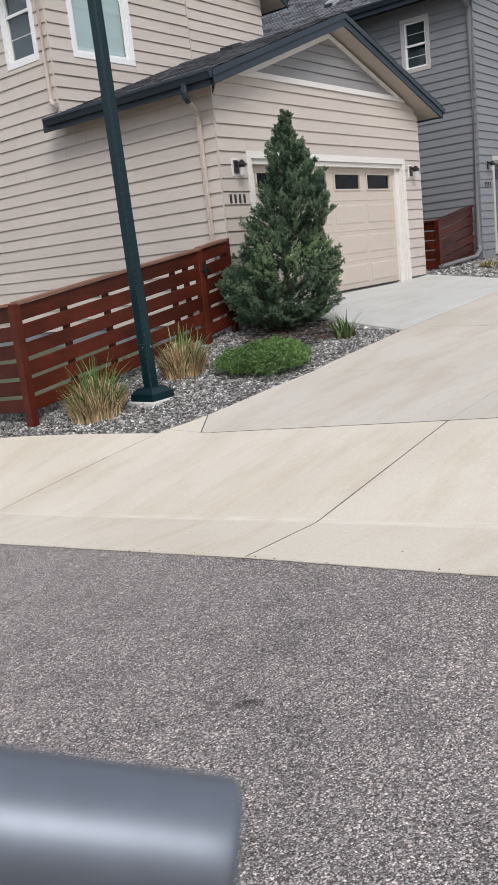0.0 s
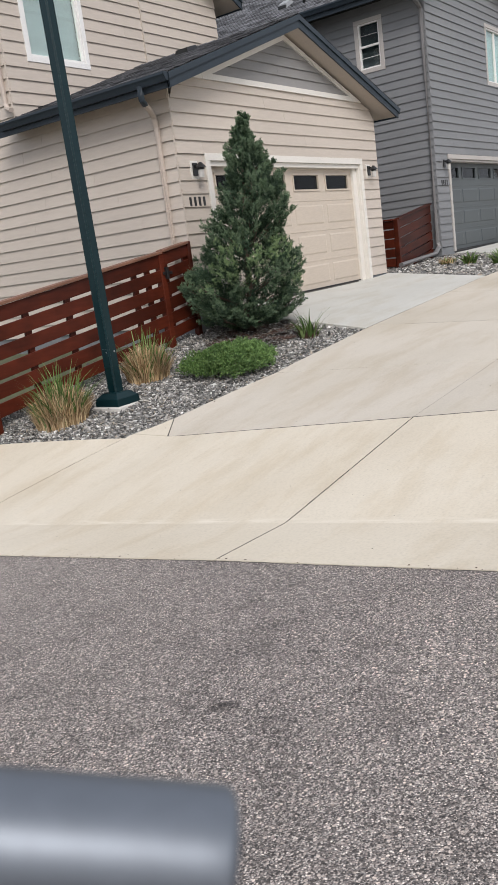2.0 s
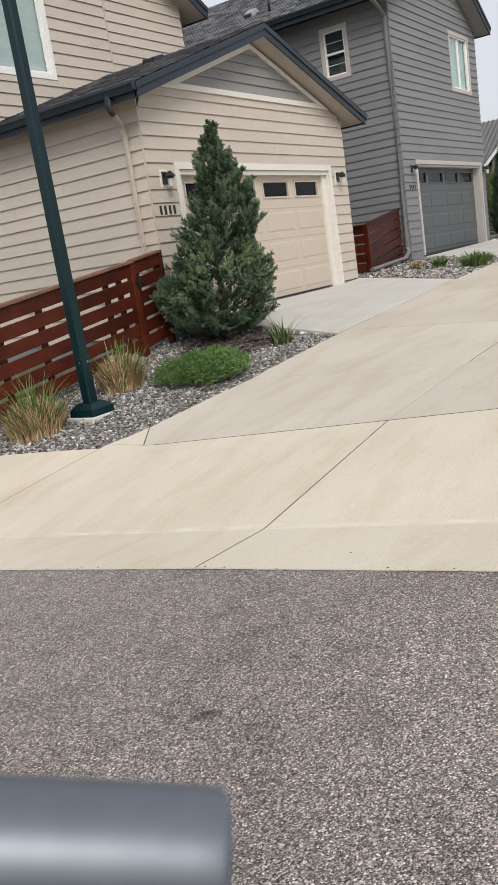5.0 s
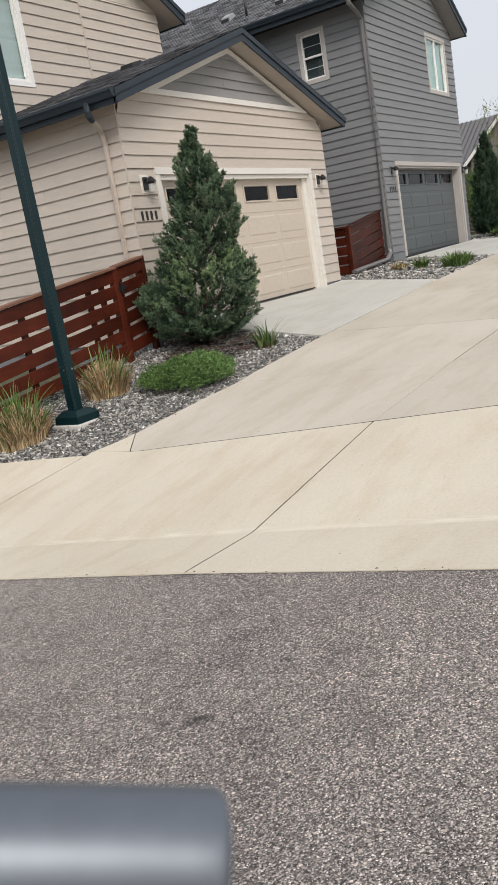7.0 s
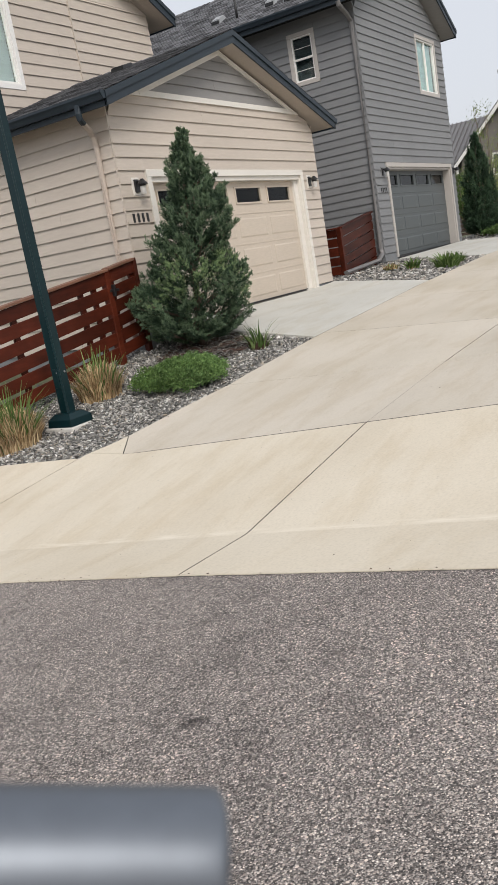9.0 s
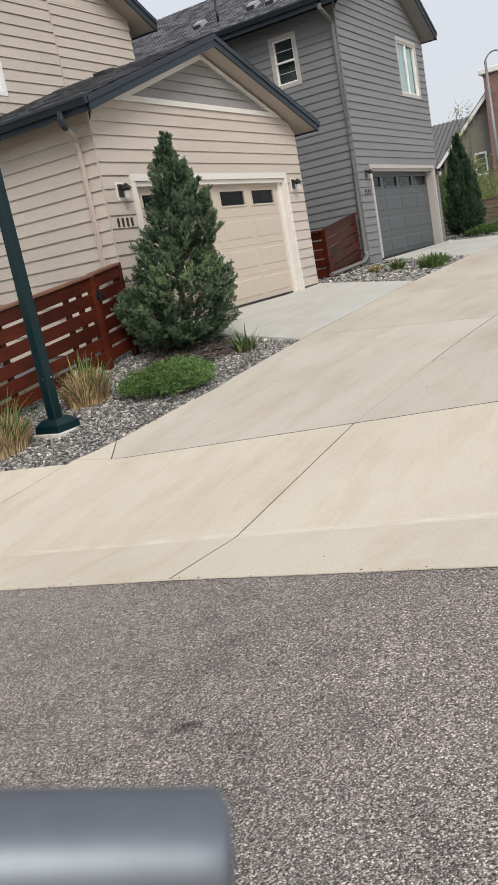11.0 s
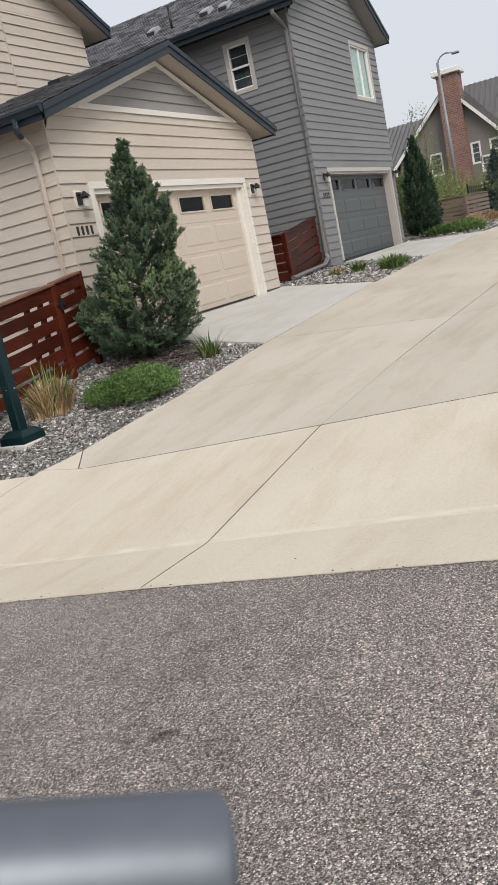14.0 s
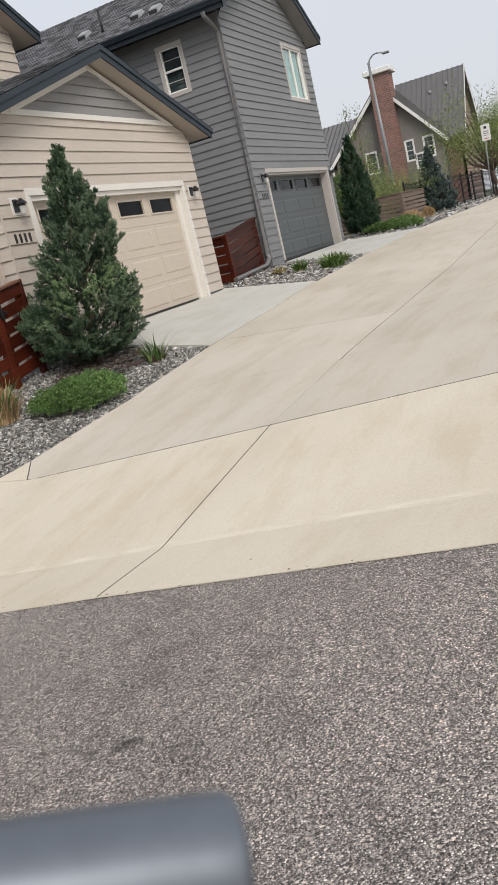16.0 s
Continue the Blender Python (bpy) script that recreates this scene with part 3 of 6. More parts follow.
def boards(face, length, z0, z1, openings, material, parent, seed, step=0.186, clip=None, run=3.66):
    """Lap siding, board by board: each one is thin at the top and proud below."""
    rng = random.Random(seed)
    n = math.ceil((z1 - z0) / step)
    for k in range(n):
        za, zb = z0 + k * step, min(z0 + (k + 1) * step + 0.012, z1)
        if zb - za < 0.03:
            continue
        l0, h0 = clip(za) if clip else (0, length)
        l1, h1 = clip(zb) if clip else (0, length)
        hit = [o for o in openings if o[2] < zb - 0.012 and o[3] > za]
        pieces = [(a, b, za, zb, True) for a, b in cut((min(l0, l1), max(h0, h1)), [(o[0], o[1]) for o in hit])]
        for o in hit:
            if o[2] > za + 0.01:
                pieces.append((max(o[0], l0), min(o[1], h0), za, o[2], False))
            if o[3] < zb - 0.025:
                pieces.append((max(o[0], l0), min(o[1], h0), o[3], zb, False))
        for a, b, ya, yb, whole in pieces:
            marks, x = [a], a + rng.uniform(0.6, run)
            while whole and x < b - 0.5:
                marks.append(x)
                x += run
            marks.append(b)
            for p, q in zip(marks, marks[1:]):
                p0, p1 = (l0, l1) if abs(p - min(l0, l1)) < 1e-6 else (p + 0.001, p + 0.001)
                q0, q1 = (h0, h1) if abs(q - max(h0, h1)) < 1e-6 else (q - 0.001, q - 0.001)
                if q1 <= p1:
                    p1 = q1 = (p1 + q1) / 2
                t0 = 0.032 + rng.uniform(-0.0015, 0.0015)
                t1 = 0.009 + (t0 - 0.009) * max(0.0, (zb - yb) / (zb - za))
                t0 = t0 - (t0 - 0.009) * max(0.0, (ya - za) / (zb - za))
                sag = rng.uniform(-0.0015, 0.0015) if whole else 0.0
                bm = bmesh.new()
                hexa(bm, [face.at(p0, max(0.001, t0 - 0.012), ya), face.at(q0, max(0.001, t0 - 0.012), ya), face.at(q0, t0, ya + sag), face.at(p0, t0, ya - sag),
                          face.at(p1, 0.001, yb), face.at(q1, 0.001, yb), face.at(q1, t1, yb), face.at(p1, t1, yb)])
                bmesh.ops.recalc_face_normals(bm, faces=bm.faces[:])
                part("siding_board", bm, material, parent)


def casing(face, a0, a1, z0, z1, width, proud, material, parent, bottom=True, name="trim_board"):
    """Flat boards round an opening."""
    spans = [(a0 - width, a0, z0 - (width if bottom else 0), z1), (a1, a1 + width, z0 - (width if bottom else 0), z1), (a0 - width, a1 + width, z1, z1 + width)]
    if bottom:
        spans.append((a0, a1, z0 - width, z0))
    for s in spans:
        bm = bmesh.new()
        face.box(bm, s[0], s[1], 0.0, proud, s[2] + 0.001, s[3] - 0.001, edge=0.003)
        part(name, bm, material, parent)


def window(face, a0, a1, z0, z1, parent, trim_mat, style, blind=None, label="white vinyl window"):
    """A vinyl window: jambs, rails or mullion, panes of glass, and a blind behind where one shows; hung ones get an
    added dark sheet.
    """
    bm = bmesh.new()
    w = 0.033
    for s in ((a0, a0 + w, z0, z1), (a1 - w, a1, z0, z1), (a0 + w, a1 - w, z0, z0 + w), (a0 + w, a1 - w, z1 - w, z1)):
        face.box(bm, s[0], s[1], -0.07, 0.012, s[2], s[3], edge=0.003)
    win = part("window", bm, WHITE, parent, label)
    casing(face, a0, a1, z0, z1, 0.095, 0.034, trim_mat, win, name="window_trim")
    halves = []
    if style == "hung":
        m = (z0 + z1) / 2
        bm = bmesh.new()
        face.box(bm, a0 + w, a1 - w, -0.055, 0.0, m - 0.024, m + 0.024, edge=0.003)
        part("meeting_rail", bm, WHITE, win)
        halves = [(a0 + w, a1 - w, z0 + w, m - 0.028), (a0 + w, a1 - w, m + 0.028, z1 - w)]
        for q in halves:
            bm = bmesh.new()
            zc = (q[2] + q[3]) / 2
            face.box(bm, q[0], q[1], -0.034, -0.026, zc - 0.005, zc + 0.005)
            part("glazing_bar", bm, WHITE, win)
    elif style == "slider":
        m = (a0 + a1) / 2
        bm = bmesh.new()
        face.box(bm, m - 0.025, m + 0.025, -0.055, 0.0, z0 + w, z1 - w, edge=0.003)
        part("mullion", bm, WHITE, win)
        halves = [(a0 + w, m - 0.025, z0 + w, z1 - w), (m + 0.025, a1 - w, z0 + w, z1 - w)]
    else:
        halves = [(a0 + w, a1 - w, z0 + w, z1 - w)]
    # added sheet, no real blind: sets the dim slate look of the panes
    if style == "hung":
        bm = bmesh.new()
        face.box(bm, a0 + 0.002, a1 - 0.002, -0.10, -0.096, z0 + 0.002, z1 - 0.002)
        part("pane_backing", bm, PANE_BACKING, win, "dark slate sheet added behind the panes")
    for q in halves:
        bm = bmesh.new()
        face.box(bm, q[0] - 0.004, q[1] + 0.004, -0.042, -0.036, q[2] - 0.004, q[3] + 0.004)
        part("pane", bm, CLEAR_GLASS if blind else ROOM_GLASS, win).visible_shadow = False
    if blind:
        z = z0 + 0.02
        while z < z1 - 0.02:
            bm = bmesh.new()
            hexa(bm, [face.at(a0 + 0.002, -0.132, z), face.at(a1 - 0.002, -0.132, z), face.at(a1 - 0.002, -0.128, z), face.at(a0 + 0.002, -0.128, z),
                      face.at(a0 + 0.002, -0.10, z + 0.057), face.at(a1 - 0.002, -0.10, z + 0.057), face.at(a1 - 0.002, -0.096, z + 0.057), face.at(a0 + 0.002, -0.096, z + 0.057)])
            bmesh.ops.recalc_face_normals(bm, faces=bm.faces[:])
            part("blind_slat", bm, blind, win)
            z += 0.056
    return win


def garage_door(face, a0, a1, z0, z1, depth, parent, paint, label):
    """A sectional door: four rows of raised panels, the top row glazed."""
    o = -depth
    cols = 4
    cw = (a1 - a0) / cols
    rh = (z1 - z0) / 4
    gl = [(a0 + c * cw + 0.12, a0 + (c + 1) * cw - 0.16, z1 - rh + 0.17, z1 - 0.115) for c in range(cols)]
    door = wall("garage_door", Face(*face.at(0, o, 0)[:2], face.u[:2], face.n[:2]), a1, z0, z1, [(-1, a0, z0, z1)] + gl, paint, parent, thick=0.045)
    tagged(door, label)
    for r in range(4):
        zb = z0 + r * rh
        bm = bmesh.new()
        face.box(bm, a0, a1, o, o + 0.006, zb + rh - 0.035, zb + rh - 0.008, edge=0.002)
        part("section_rail", bm, paint, door)
        if r == 3:
            continue
        for c in range(cols):
            p0 = a0 + c * cw + 0.07
            p1 = a0 + (c + 1) * cw - 0.07
            bm = bmesh.new()
            zc0, zc1 = zb + 0.09, zb + rh - 0.10
            hexa(bm, [face.at(p0, o + 0.001, zc0), face.at(p1, o + 0.001, zc0), face.at(p1, o + 0.001, zc1), face.at(p0, o + 0.001, zc1),
                      face.at(p0 + 0.028, o + 0.009, zc0 + 0.028), face.at(p1 - 0.028, o + 0.009, zc0 + 0.028), face.at(p1 - 0.028, o + 0.009, zc1 - 0.028), face.at(p0 + 0.028, o + 0.009, zc1 - 0.028)])
            bmesh.ops.recalc_face_normals(bm, faces=bm.faces[:])
            part("door_panel", bm, paint, door)
    for q in gl:
        bm = bmesh.new()
        for s in ((q[0] - 0.03, q[0], q[2] - 0.03, q[3] + 0.03), (q[1], q[1] + 0.03, q[2] - 0.03, q[3] + 0.03), (q[0], q[1], q[2] - 0.03, q[2]), (q[0], q[1], q[3], q[3] + 0.03)):
            face.box(bm, s[0], s[1], o, o + 0.018, s[2], s[3], edge=0.003)
        part("light_frame", bm, paint, door)
        bm = bmesh.new()
        face.box(bm, q[0] - 0.005, q[1] + 0.005, o - 0.025, o - 0.018, q[2] - 0.005, q[3] + 0.005)
        part("pane", bm, DARK_GLASS, door).visible_shadow = False
    bm = bmesh.new()
    face.box(bm, a0 - 0.02, a1 + 0.02, o - 0.03, o + 0.01, z0 - 0.03, z0 + 0.012)
    part("bottom_seal", bm, BLACK, door)
    return door


def shingles(name, x_eave, z_eave, x_ridge, z_ridge, y0, y1, parent, step, tab, seed, lift=0.0):
    """Courses of asphalt shingles on one slope, tab by tab in one mesh."""
    rng = np.random.default_rng(seed)
    L = math.hypot(x_ridge - x_eave, z_ridge - z_eave)
    d = np.array([(x_ridge - x_eave) / L, 0, (z_ridge - z_eave) / L])
    nrm = np.array([-d[2], 0, d[0]]) * (1 if d[0] > 0 else -1)
    V, F = [], []
    rows = int(L / step)
    for r in range(rows):
        s0, s1 = r * step - 0.012, min((r + 1) * step + 0.03, L)
        y = y0 - rng.uniform(0, tab)
        while y < y1:
            w = tab * rng.uniform(0.55, 1.3)
            ya, yb = max(y, y0) + 0.002, min(y + w, y1) - 0.002
            y += w
            if yb - ya < 0.02:
                continue
            t = 0.008 + rng.uniform(0, 0.008) + lift
            cut_ = rng.uniform(-0.01, 0.01)
            b = len(V)
            o = np.array([x_eave, 0, z_eave])
            for s, yy, h in ((s0 + cut_, ya, t), (s0 + cut_, yb, t), (s1, yb, 0.003 + lift), (s1, ya, 0.003 + lift), (s0 + cut_, ya, lift - 0.004), (s0 + cut_, yb, lift - 0.004)):
                V.append(o + d * s + nrm * h + np.array([0, yy, 0]))
            F += [(b, b + 1, b + 2, b + 3), (b + 4, b + 5, b + 1, b)]
    if x_ridge < x_eave:
        F = [f[::-1] for f in F]
    return from_arrays(name, V, F, SHINGLE, parent, kind="stuff")


def roof_slab(x_eave, z_eave, x_ridge, z_ridge, y0, y1, thick):
    bm = bmesh.new()
    hexa(bm, [(x_eave, y0, z_eave - thick), (x_ridge, y0, z_ridge - thick), (x_ridge, y1, z_ridge - thick), (x_eave, y1, z_eave - thick),
              (x_eave, y0, z_eave), (x_ridge, y0, z_ridge), (x_ridge, y1, z_ridge), (x_eave, y1, z_eave)])
    bmesh.ops.recalc_face_normals(bm, faces=bm.faces[:])
    return bm


def gable_roof(parent, name, x0, x1, zr, slope, y0, y1, thick, soffit, step, tab, seed, left=True, right=True, ridge_cap=True):
    """Two slopes, a ridge along y, fascia boards along the eaves and rakes."""
    xm = (x0 + x1) / 2
    ze = zr - slope * (xm - x0)
    roof = part(name, roof_slab(x0, ze, xm, zr, y0 + 0.03, y1, thick), soffit, parent)
    part("roof_slope", roof_slab(x1, ze, xm, zr, y0 + 0.03, y1, thick), soffit, roof)
    for xe, on in ((x0, left), (x1, right)):
        s = 1 if xe < xm else -1
        if on:
            shingles("shingles", xe - 0.03 * s, ze - 0.03 * slope + 0.006, xm, zr + 0.006, y0 - 0.02, y1, roof, step, tab, seed + s)
        bm = bmesh.new()
        box(bm, min(xe, xe - 0.025 * s), max(xe, xe - 0.025 * s), y0, y1, ze - thick - 0.03, ze - 0.004, 0.003)
        part("eave_fascia", bm, FASCIA, roof)
        # rake board and its narrower drip board
        for dy, drop0, drop1 in ((0.0, 0.004, thick + 0.03), (-0.022, 0.0, 0.085)):
            bm = bmesh.new()
            a, b = (xe - 0.025 * s, ze - 0.025 * slope), (xm, zr)
            hexa(bm, [(a[0], y0 + dy, a[1] - drop1), (b[0], y0 + dy, b[1] - drop1), (b[0], y0 + dy + 0.028, b[1] - drop1), (a[0], y0 + dy + 0.028, a[1] - drop1),
                      (a[0], y0 + dy, a[1] - drop0), (b[0], y0 + dy, b[1] - drop0), (b[0], y0 + dy + 0.028, b[1] - drop0), (a[0], y0 + dy + 0.028, a[1] - drop0)])
            bmesh.ops.recalc_face_normals(bm, faces=bm.faces[:])
            part("rake_board", bm, FASCIA, roof)
    if ridge_cap:
        bm = bmesh.new()
        y = y0
        while y < y1 - 0.05:
            for s in (-1, 1):
                hexa(bm, [(xm, y, zr + 0.014), (xm + s * 0.14, y, zr - 0.14 * slope + 0.014), (xm + s * 0.14, y + 0.2, zr - 0.14 * slope + 0.008), (xm, y + 0.2, zr + 0.008),
                          (xm, y, zr + 0.034), (xm + s * 0.14, y, zr - 0.14 * slope + 0.03), (xm + s * 0.14, y + 0.2, zr - 0.14 * slope + 0.02), (xm, y + 0.2, zr + 0.022)])
            y += 0.19
        bmesh.ops.recalc_face_normals(bm, faces=bm.faces[:])
        tagged(part("ridge_cap", bm, SHINGLE, roof), kind="stuff")
    return roof


def gutter(x, y0, y1, z, side, parent, name="gutter"):
    """A K-shaped gutter along an eave; side is the way out."""
    prof = [(0.0, 0.0), (0.0, -0.115), (0.06 * side, -0.115), (0.085 * side, -0.06), (0.105 * side, -0.03), (0.105 * side, 0.0), (0.098 * side, 0.0), (0.098 * side, -0.028), (0.075 * side, -0.06), (0.055 * side, -0.105), (0.006 * side, -0.105), (0.006 * side, 0.0)]
    bm = bmesh.new()
    a = [bm.verts.new((x + p, y0, z + q)) for p, q in prof]
    b = [bm.verts.new((x + p, y1, z + q)) for p, q in prof]
    for i in range(len(prof)):
        j = (i + 1) % len(prof)
        bm.faces.new((a[i], a[j], b[j], b[i]))
    for ring in (a, b):
        for q in ((0, 1, 10, 11), (1, 2, 9, 10), (2, 3, 8, 9), (3, 4, 7, 8), (4, 5, 6, 7)):
            bm.faces.new([ring[i] for i in q])
    bmesh.ops.recalc_face_normals(bm, faces=bm.faces[:])
    # end plates
    for y in (y0, y1):
        bm2 = [bm.verts.new((x + p, y, z + q)) for p, q in prof[:6]]
        bm.faces.new(bm2)
    return part(name, bm, FASCIA, parent)


def downpipe(points, parent, material, name="downpipe", w=0.036):
    bm = sweep(points, w * 1.25, 8, 0.8)
    for f in bm.faces:
        f.smooth = False
    return part(name, bm, material, parent)


def sconce(face, a, z, parent, block, label):
    """A black wall lantern with a hood and a frosted glass cup, on a pale mounting block."""
    bm = bmesh.new()
    face.box(bm, a - 0.085, a + 0.085, 0.0, 0.035, z - 0.12, z + 0.13, edge=0.004)
    lamp = part("wall_lantern", bm, block, parent, label)
    bm = bmesh.new()
    face.box(bm, a - 0.05, a + 0.05, 0.035, 0.06, z - 0.08, z + 0.10, edge=0.005)
    face.box(bm, a - 0.018, a + 0.018, 0.06, 0.14, z + 0.045, z + 0.075, edge=0.004)
    part("bracket", bm, BLACK, lamp)
    c = face.at(a, 0.15, z)
    bm = bmesh.new()
    bmesh.ops.create_cone(bm, cap_ends=True, segments=16, radius1=0.085, radius2=0.02, depth=0.075, matrix=Matrix.Translation(c + Vector((0, 0, 0.055))))
    bmesh.ops.create_cone(bm, cap_ends=True, segments=16, radius1=0.05, radius2=0.05, depth=0.03, matrix=Matrix.Translation(c + Vector((0, 0, 0.005))))
    part("hood", bm, BLACK, lamp)
    bm = bmesh.new()
    bmesh.ops.create_cone(bm, cap_ends=True, segments=16, radius1=0.038, radius2=0.045, depth=0.11, matrix=Matrix.Translation(c + Vector((0, 0, -0.065))))
    part("glass_cup", bm, FROSTED, lamp)


def number_bars(face, a, z, parent, material, n=4, w=0.085, h=0.13, gap=0.022):
    """The house number, kept as plain upright bars."""
    for k in range(n):
        bm = bmesh.new()
        face.box(bm, a + k * (w + gap) + 0.02, a + k * (w + gap) + w - 0.015, 0.026, 0.036, z, z + h, edge=0.004)
        part("number_bar", bm, material, parent)


# ---- the beige house with its garage ----
YF, YU = 7.64, 10.84
XL, XR = 9.44, 15.74
beige = root("house", (12.65, 11.0, 0.0), "beige lap-sided house with a low gabled garage", "house")
front = Face(XL, YF, (1, 0), (0, -1))
side = Face(XL, YF, (0, 1), (-1, 0))
upper = Face(XL, YU, (1, 0), (0, -1))
right = Face(XR, YF, (0, 1), (1, 0))
W = XR - XL
RZ, RS = 4.47, 0.34
XM = 12.63


def g_clip(z):
    if z <= 3.19:
        return (0.0, W)
    k = min((z - 3.19) / RS, W / 2 - 0.01)
    return (k, W - k)


DOOR = (0.715, 5.515, 0.0, 2.2)
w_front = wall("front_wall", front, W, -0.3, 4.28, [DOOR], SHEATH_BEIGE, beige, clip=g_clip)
sl_win = (3.55, 4.20, 4.35, 5.75)
w_side = wall("side_wall", side, 9.0, -1.0, 6.1, [sl_win, (-1, 3.2, 3.30, 6.1)], SHEATH_BEIGE, beige)
up_win = (0.56, 1.80, 4.385, 5.86)
w_up = wall("upper_wall", upper, 5.86, 3.0, 6.1, [up_win], SHEATH_BEIGE, beige)
wall("right_wall", right, 9.0, -0.3, 3.1, [], SHEATH_BEIGE, beige)
wall("upper_right_wall", Face(15.30, YU, (0, 1), (1, 0)), 5.8, 3.0, 6.1, [], SHEATH_BEIGE, beige)
wall("back_wall", Face(XL, 16.64, (1, 0), (0, 1)), W, -0.6, 6.1, [], SHEATH_BEIGE, beige)
bm = bmesh.new()
box(bm, XL + 0.19, XR - 0.19, YU + 0.19, 16.4, 3.18, 3.28)
part("upper_floor", bm, ROOM, beige)
bm = bmesh.new()
box(bm, XL + 0.19, XR - 0.19, YU + 1.6, YU + 1.7, 3.3, 6.1)
part("room_wall", bm, ROOM, beige)
bm = bmesh.new()
box(bm, XL + 0.19, XR - 0.19, YF + 4.0, YF + 4.1, 0.0, 3.0)
part("garage_back_wall", bm, ROOM, beige)
for q in ((XL - 0.004, XL + 0.16, YF - 0.012, 16.6, -1.2, 0.05), (XL + 0.17, XL + 0.64, YF - 0.012, YF + 0.16, -0.6, 0.055),
          (XR - 0.66, XR + 0.004, YF - 0.012, YF + 0.16, -0.4, 0.055), (XR - 0.16, XR + 0.008, YF + 0.17, 16.6, -0.4, 0.055)):
    part("foundation", box(bmesh.new(), *q, 0.004), FOUNDATION, beige)

boards(front, W, 0.06, 3.345, [(DOOR[0] - 0.1, DOOR[1] + 0.1, -1, 2.3)], BEIGE, w_front, 11, clip=g_clip)
boards(front, W, 3.432, 4.27, [], GABLE_GREY, w_front, 12, step=0.155, clip=g_clip)
boards(side, 9.0, -0.13, 3.218, [sl_win], BEIGE, w_side, 13)
boards(Face(XL, YU, (0, 1), (-1, 0)), 5.8, 3.222, 6.1, [(sl_win[0] - 3.2 - 0.09, sl_win[1] - 3.2 + 0.09, sl_win[2] - 0.09, sl_win[3] + 0.09)], BEIGE, w_side, 14, step=0.193)
upw = [(up_win[0] - 0.09, up_win[1] + 0.09, up_win[2] - 0.09, up_win[3] + 0.09)]
boards(upper, 3.44, 3.415, 6.1, upw, BEIGE, w_up, 15, step=0.193, run=5)
boards(Face(XL + 3.44, YU - 0.016, (1, 0), (0, -1)), 2.42, 3.238, 6.1, [], BEIGE, w_up, 16, step=0.188, run=5)
for f, a0, a1 in ((upper, 3.435, 3.455),):
    bm = bmesh.new()
    f.box(bm, a0, a1, -0.01, 0.046, 3.3, 6.1)
    part("corner_strip", bm, BEIGE, w_up)
# metal corner caps where the boards meet
for x, y, z0, z1 in ((XL, YF, 0.06, 3.16), (XR, YF, 0.06, 3.16), (XL, YU, 3.3, 6.1)):
    bm = bmesh.new()
    s = -1 if x == XL else 1
    box(bm, min(x, x + s * 0.021), max(x, x + s * 0.021), y - 0.021, y, z0, z1)
    part("corner_cap", bm, BEIGE, beige)
# gable band, rake trims and garage door casing
bm = bmesh.new()
hexa(bm, [(XM - 2.62, YF - 0.042, 3.347), (XM + 2.62, YF - 0.042, 3.347), (XM + 2.62, YF, 3.347), (XM - 2.62, YF, 3.347),
          (XM - 2.39, YF - 0.042, 3.43), (XM + 2.39, YF - 0.042, 3.43), (XM + 2.39, YF, 3.43), (XM - 2.39, YF, 3.43)])
bmesh.ops.recalc_face_normals(bm, faces=bm.faces[:])
part("band_board", bm, TRIM, w_front)
for s in (-1, 1):
    bm = bmesh.new()
    xa, xb = XM + s * 2.39, XM
    za, zb = 4.24 - RS * 2.39, 4.24
    hexa(bm, [(xa, YF - 0.046, za - 0.08), (xb, YF - 0.046, zb - 0.08), (xb, YF, zb - 0.08), (xa, YF, za - 0.08), (xa, YF - 0.046, za), (xb, YF - 0.046, zb), (xb, YF, zb), (xa, YF, za)])
    bmesh.ops.recalc_face_normals(bm, faces=bm.faces[:])
    part("rake_trim", bm, TRIM, w_front)
casing(front, DOOR[0], DOOR[1], 0.0, 2.2, 0.105, 0.045, TRIM, w_front, bottom=False)
for a0, a1 in ((DOOR[0] - 0.02, DOOR[0] + 0.15), (DOOR[1] - 0.15, DOOR[1] + 0.02)):
    bm = bmesh.new()
    front.box(bm, a0, a1, -0.2, -0.06, 0.0, 2.2)
    front.box(bm, max(a0, DOOR[0]) if a0 < 1 else DOOR[1] - 0.012, DOOR[0] + 0.012 if a0 < 1 else DOOR[1], -0.06, 0.004, 0.0, 2.2)
    part("door_jamb", bm, TRIM, w_front)
bm = bmesh.new()
front.box(bm, DOOR[0] + 0.02, DOOR[1] - 0.02, -0.2, 0.004, 2.13, 2.198)
part("door_head", bm, TRIM, w_front)
garage_door(front, DOOR[0] + 0.15, DOOR[1] - 0.15, 0.015, 2.13, 0.11, beige, DOOR_BEIGE, "beige panelled sectional garage door with four small windows")
sconce(front, 0.33, 2.06, w_front, TRIM, "black wall lantern with frosted glass on a cream block")
sconce(front, 5.86, 2.07, w_front, TRIM, "black wall lantern with frosted glass on a cream block")
number_bars(front, 0.10, 1.56, w_front, BLACK)
window(Face(XL, YF, (0, 1), (-1, 0)), *sl_win, beige, WHITE, "hung", label="white single-hung window with dark panes")
window(upper, *up_win, beige, WHITE, "fixed", WHITE_BLIND, "white window with pale blinds drawn")
g_roof = gable_roof(beige, "garage_roof", 9.08, 16.18, RZ, RS, 7.28, YU - 0.002, 0.17, SOFFIT, 0.14, 0.3, 21)
ze = RZ - RS * (XM - 9.08)
gutter(9.055, 7.27, 10.72, ze - 0.01, -1, beige)
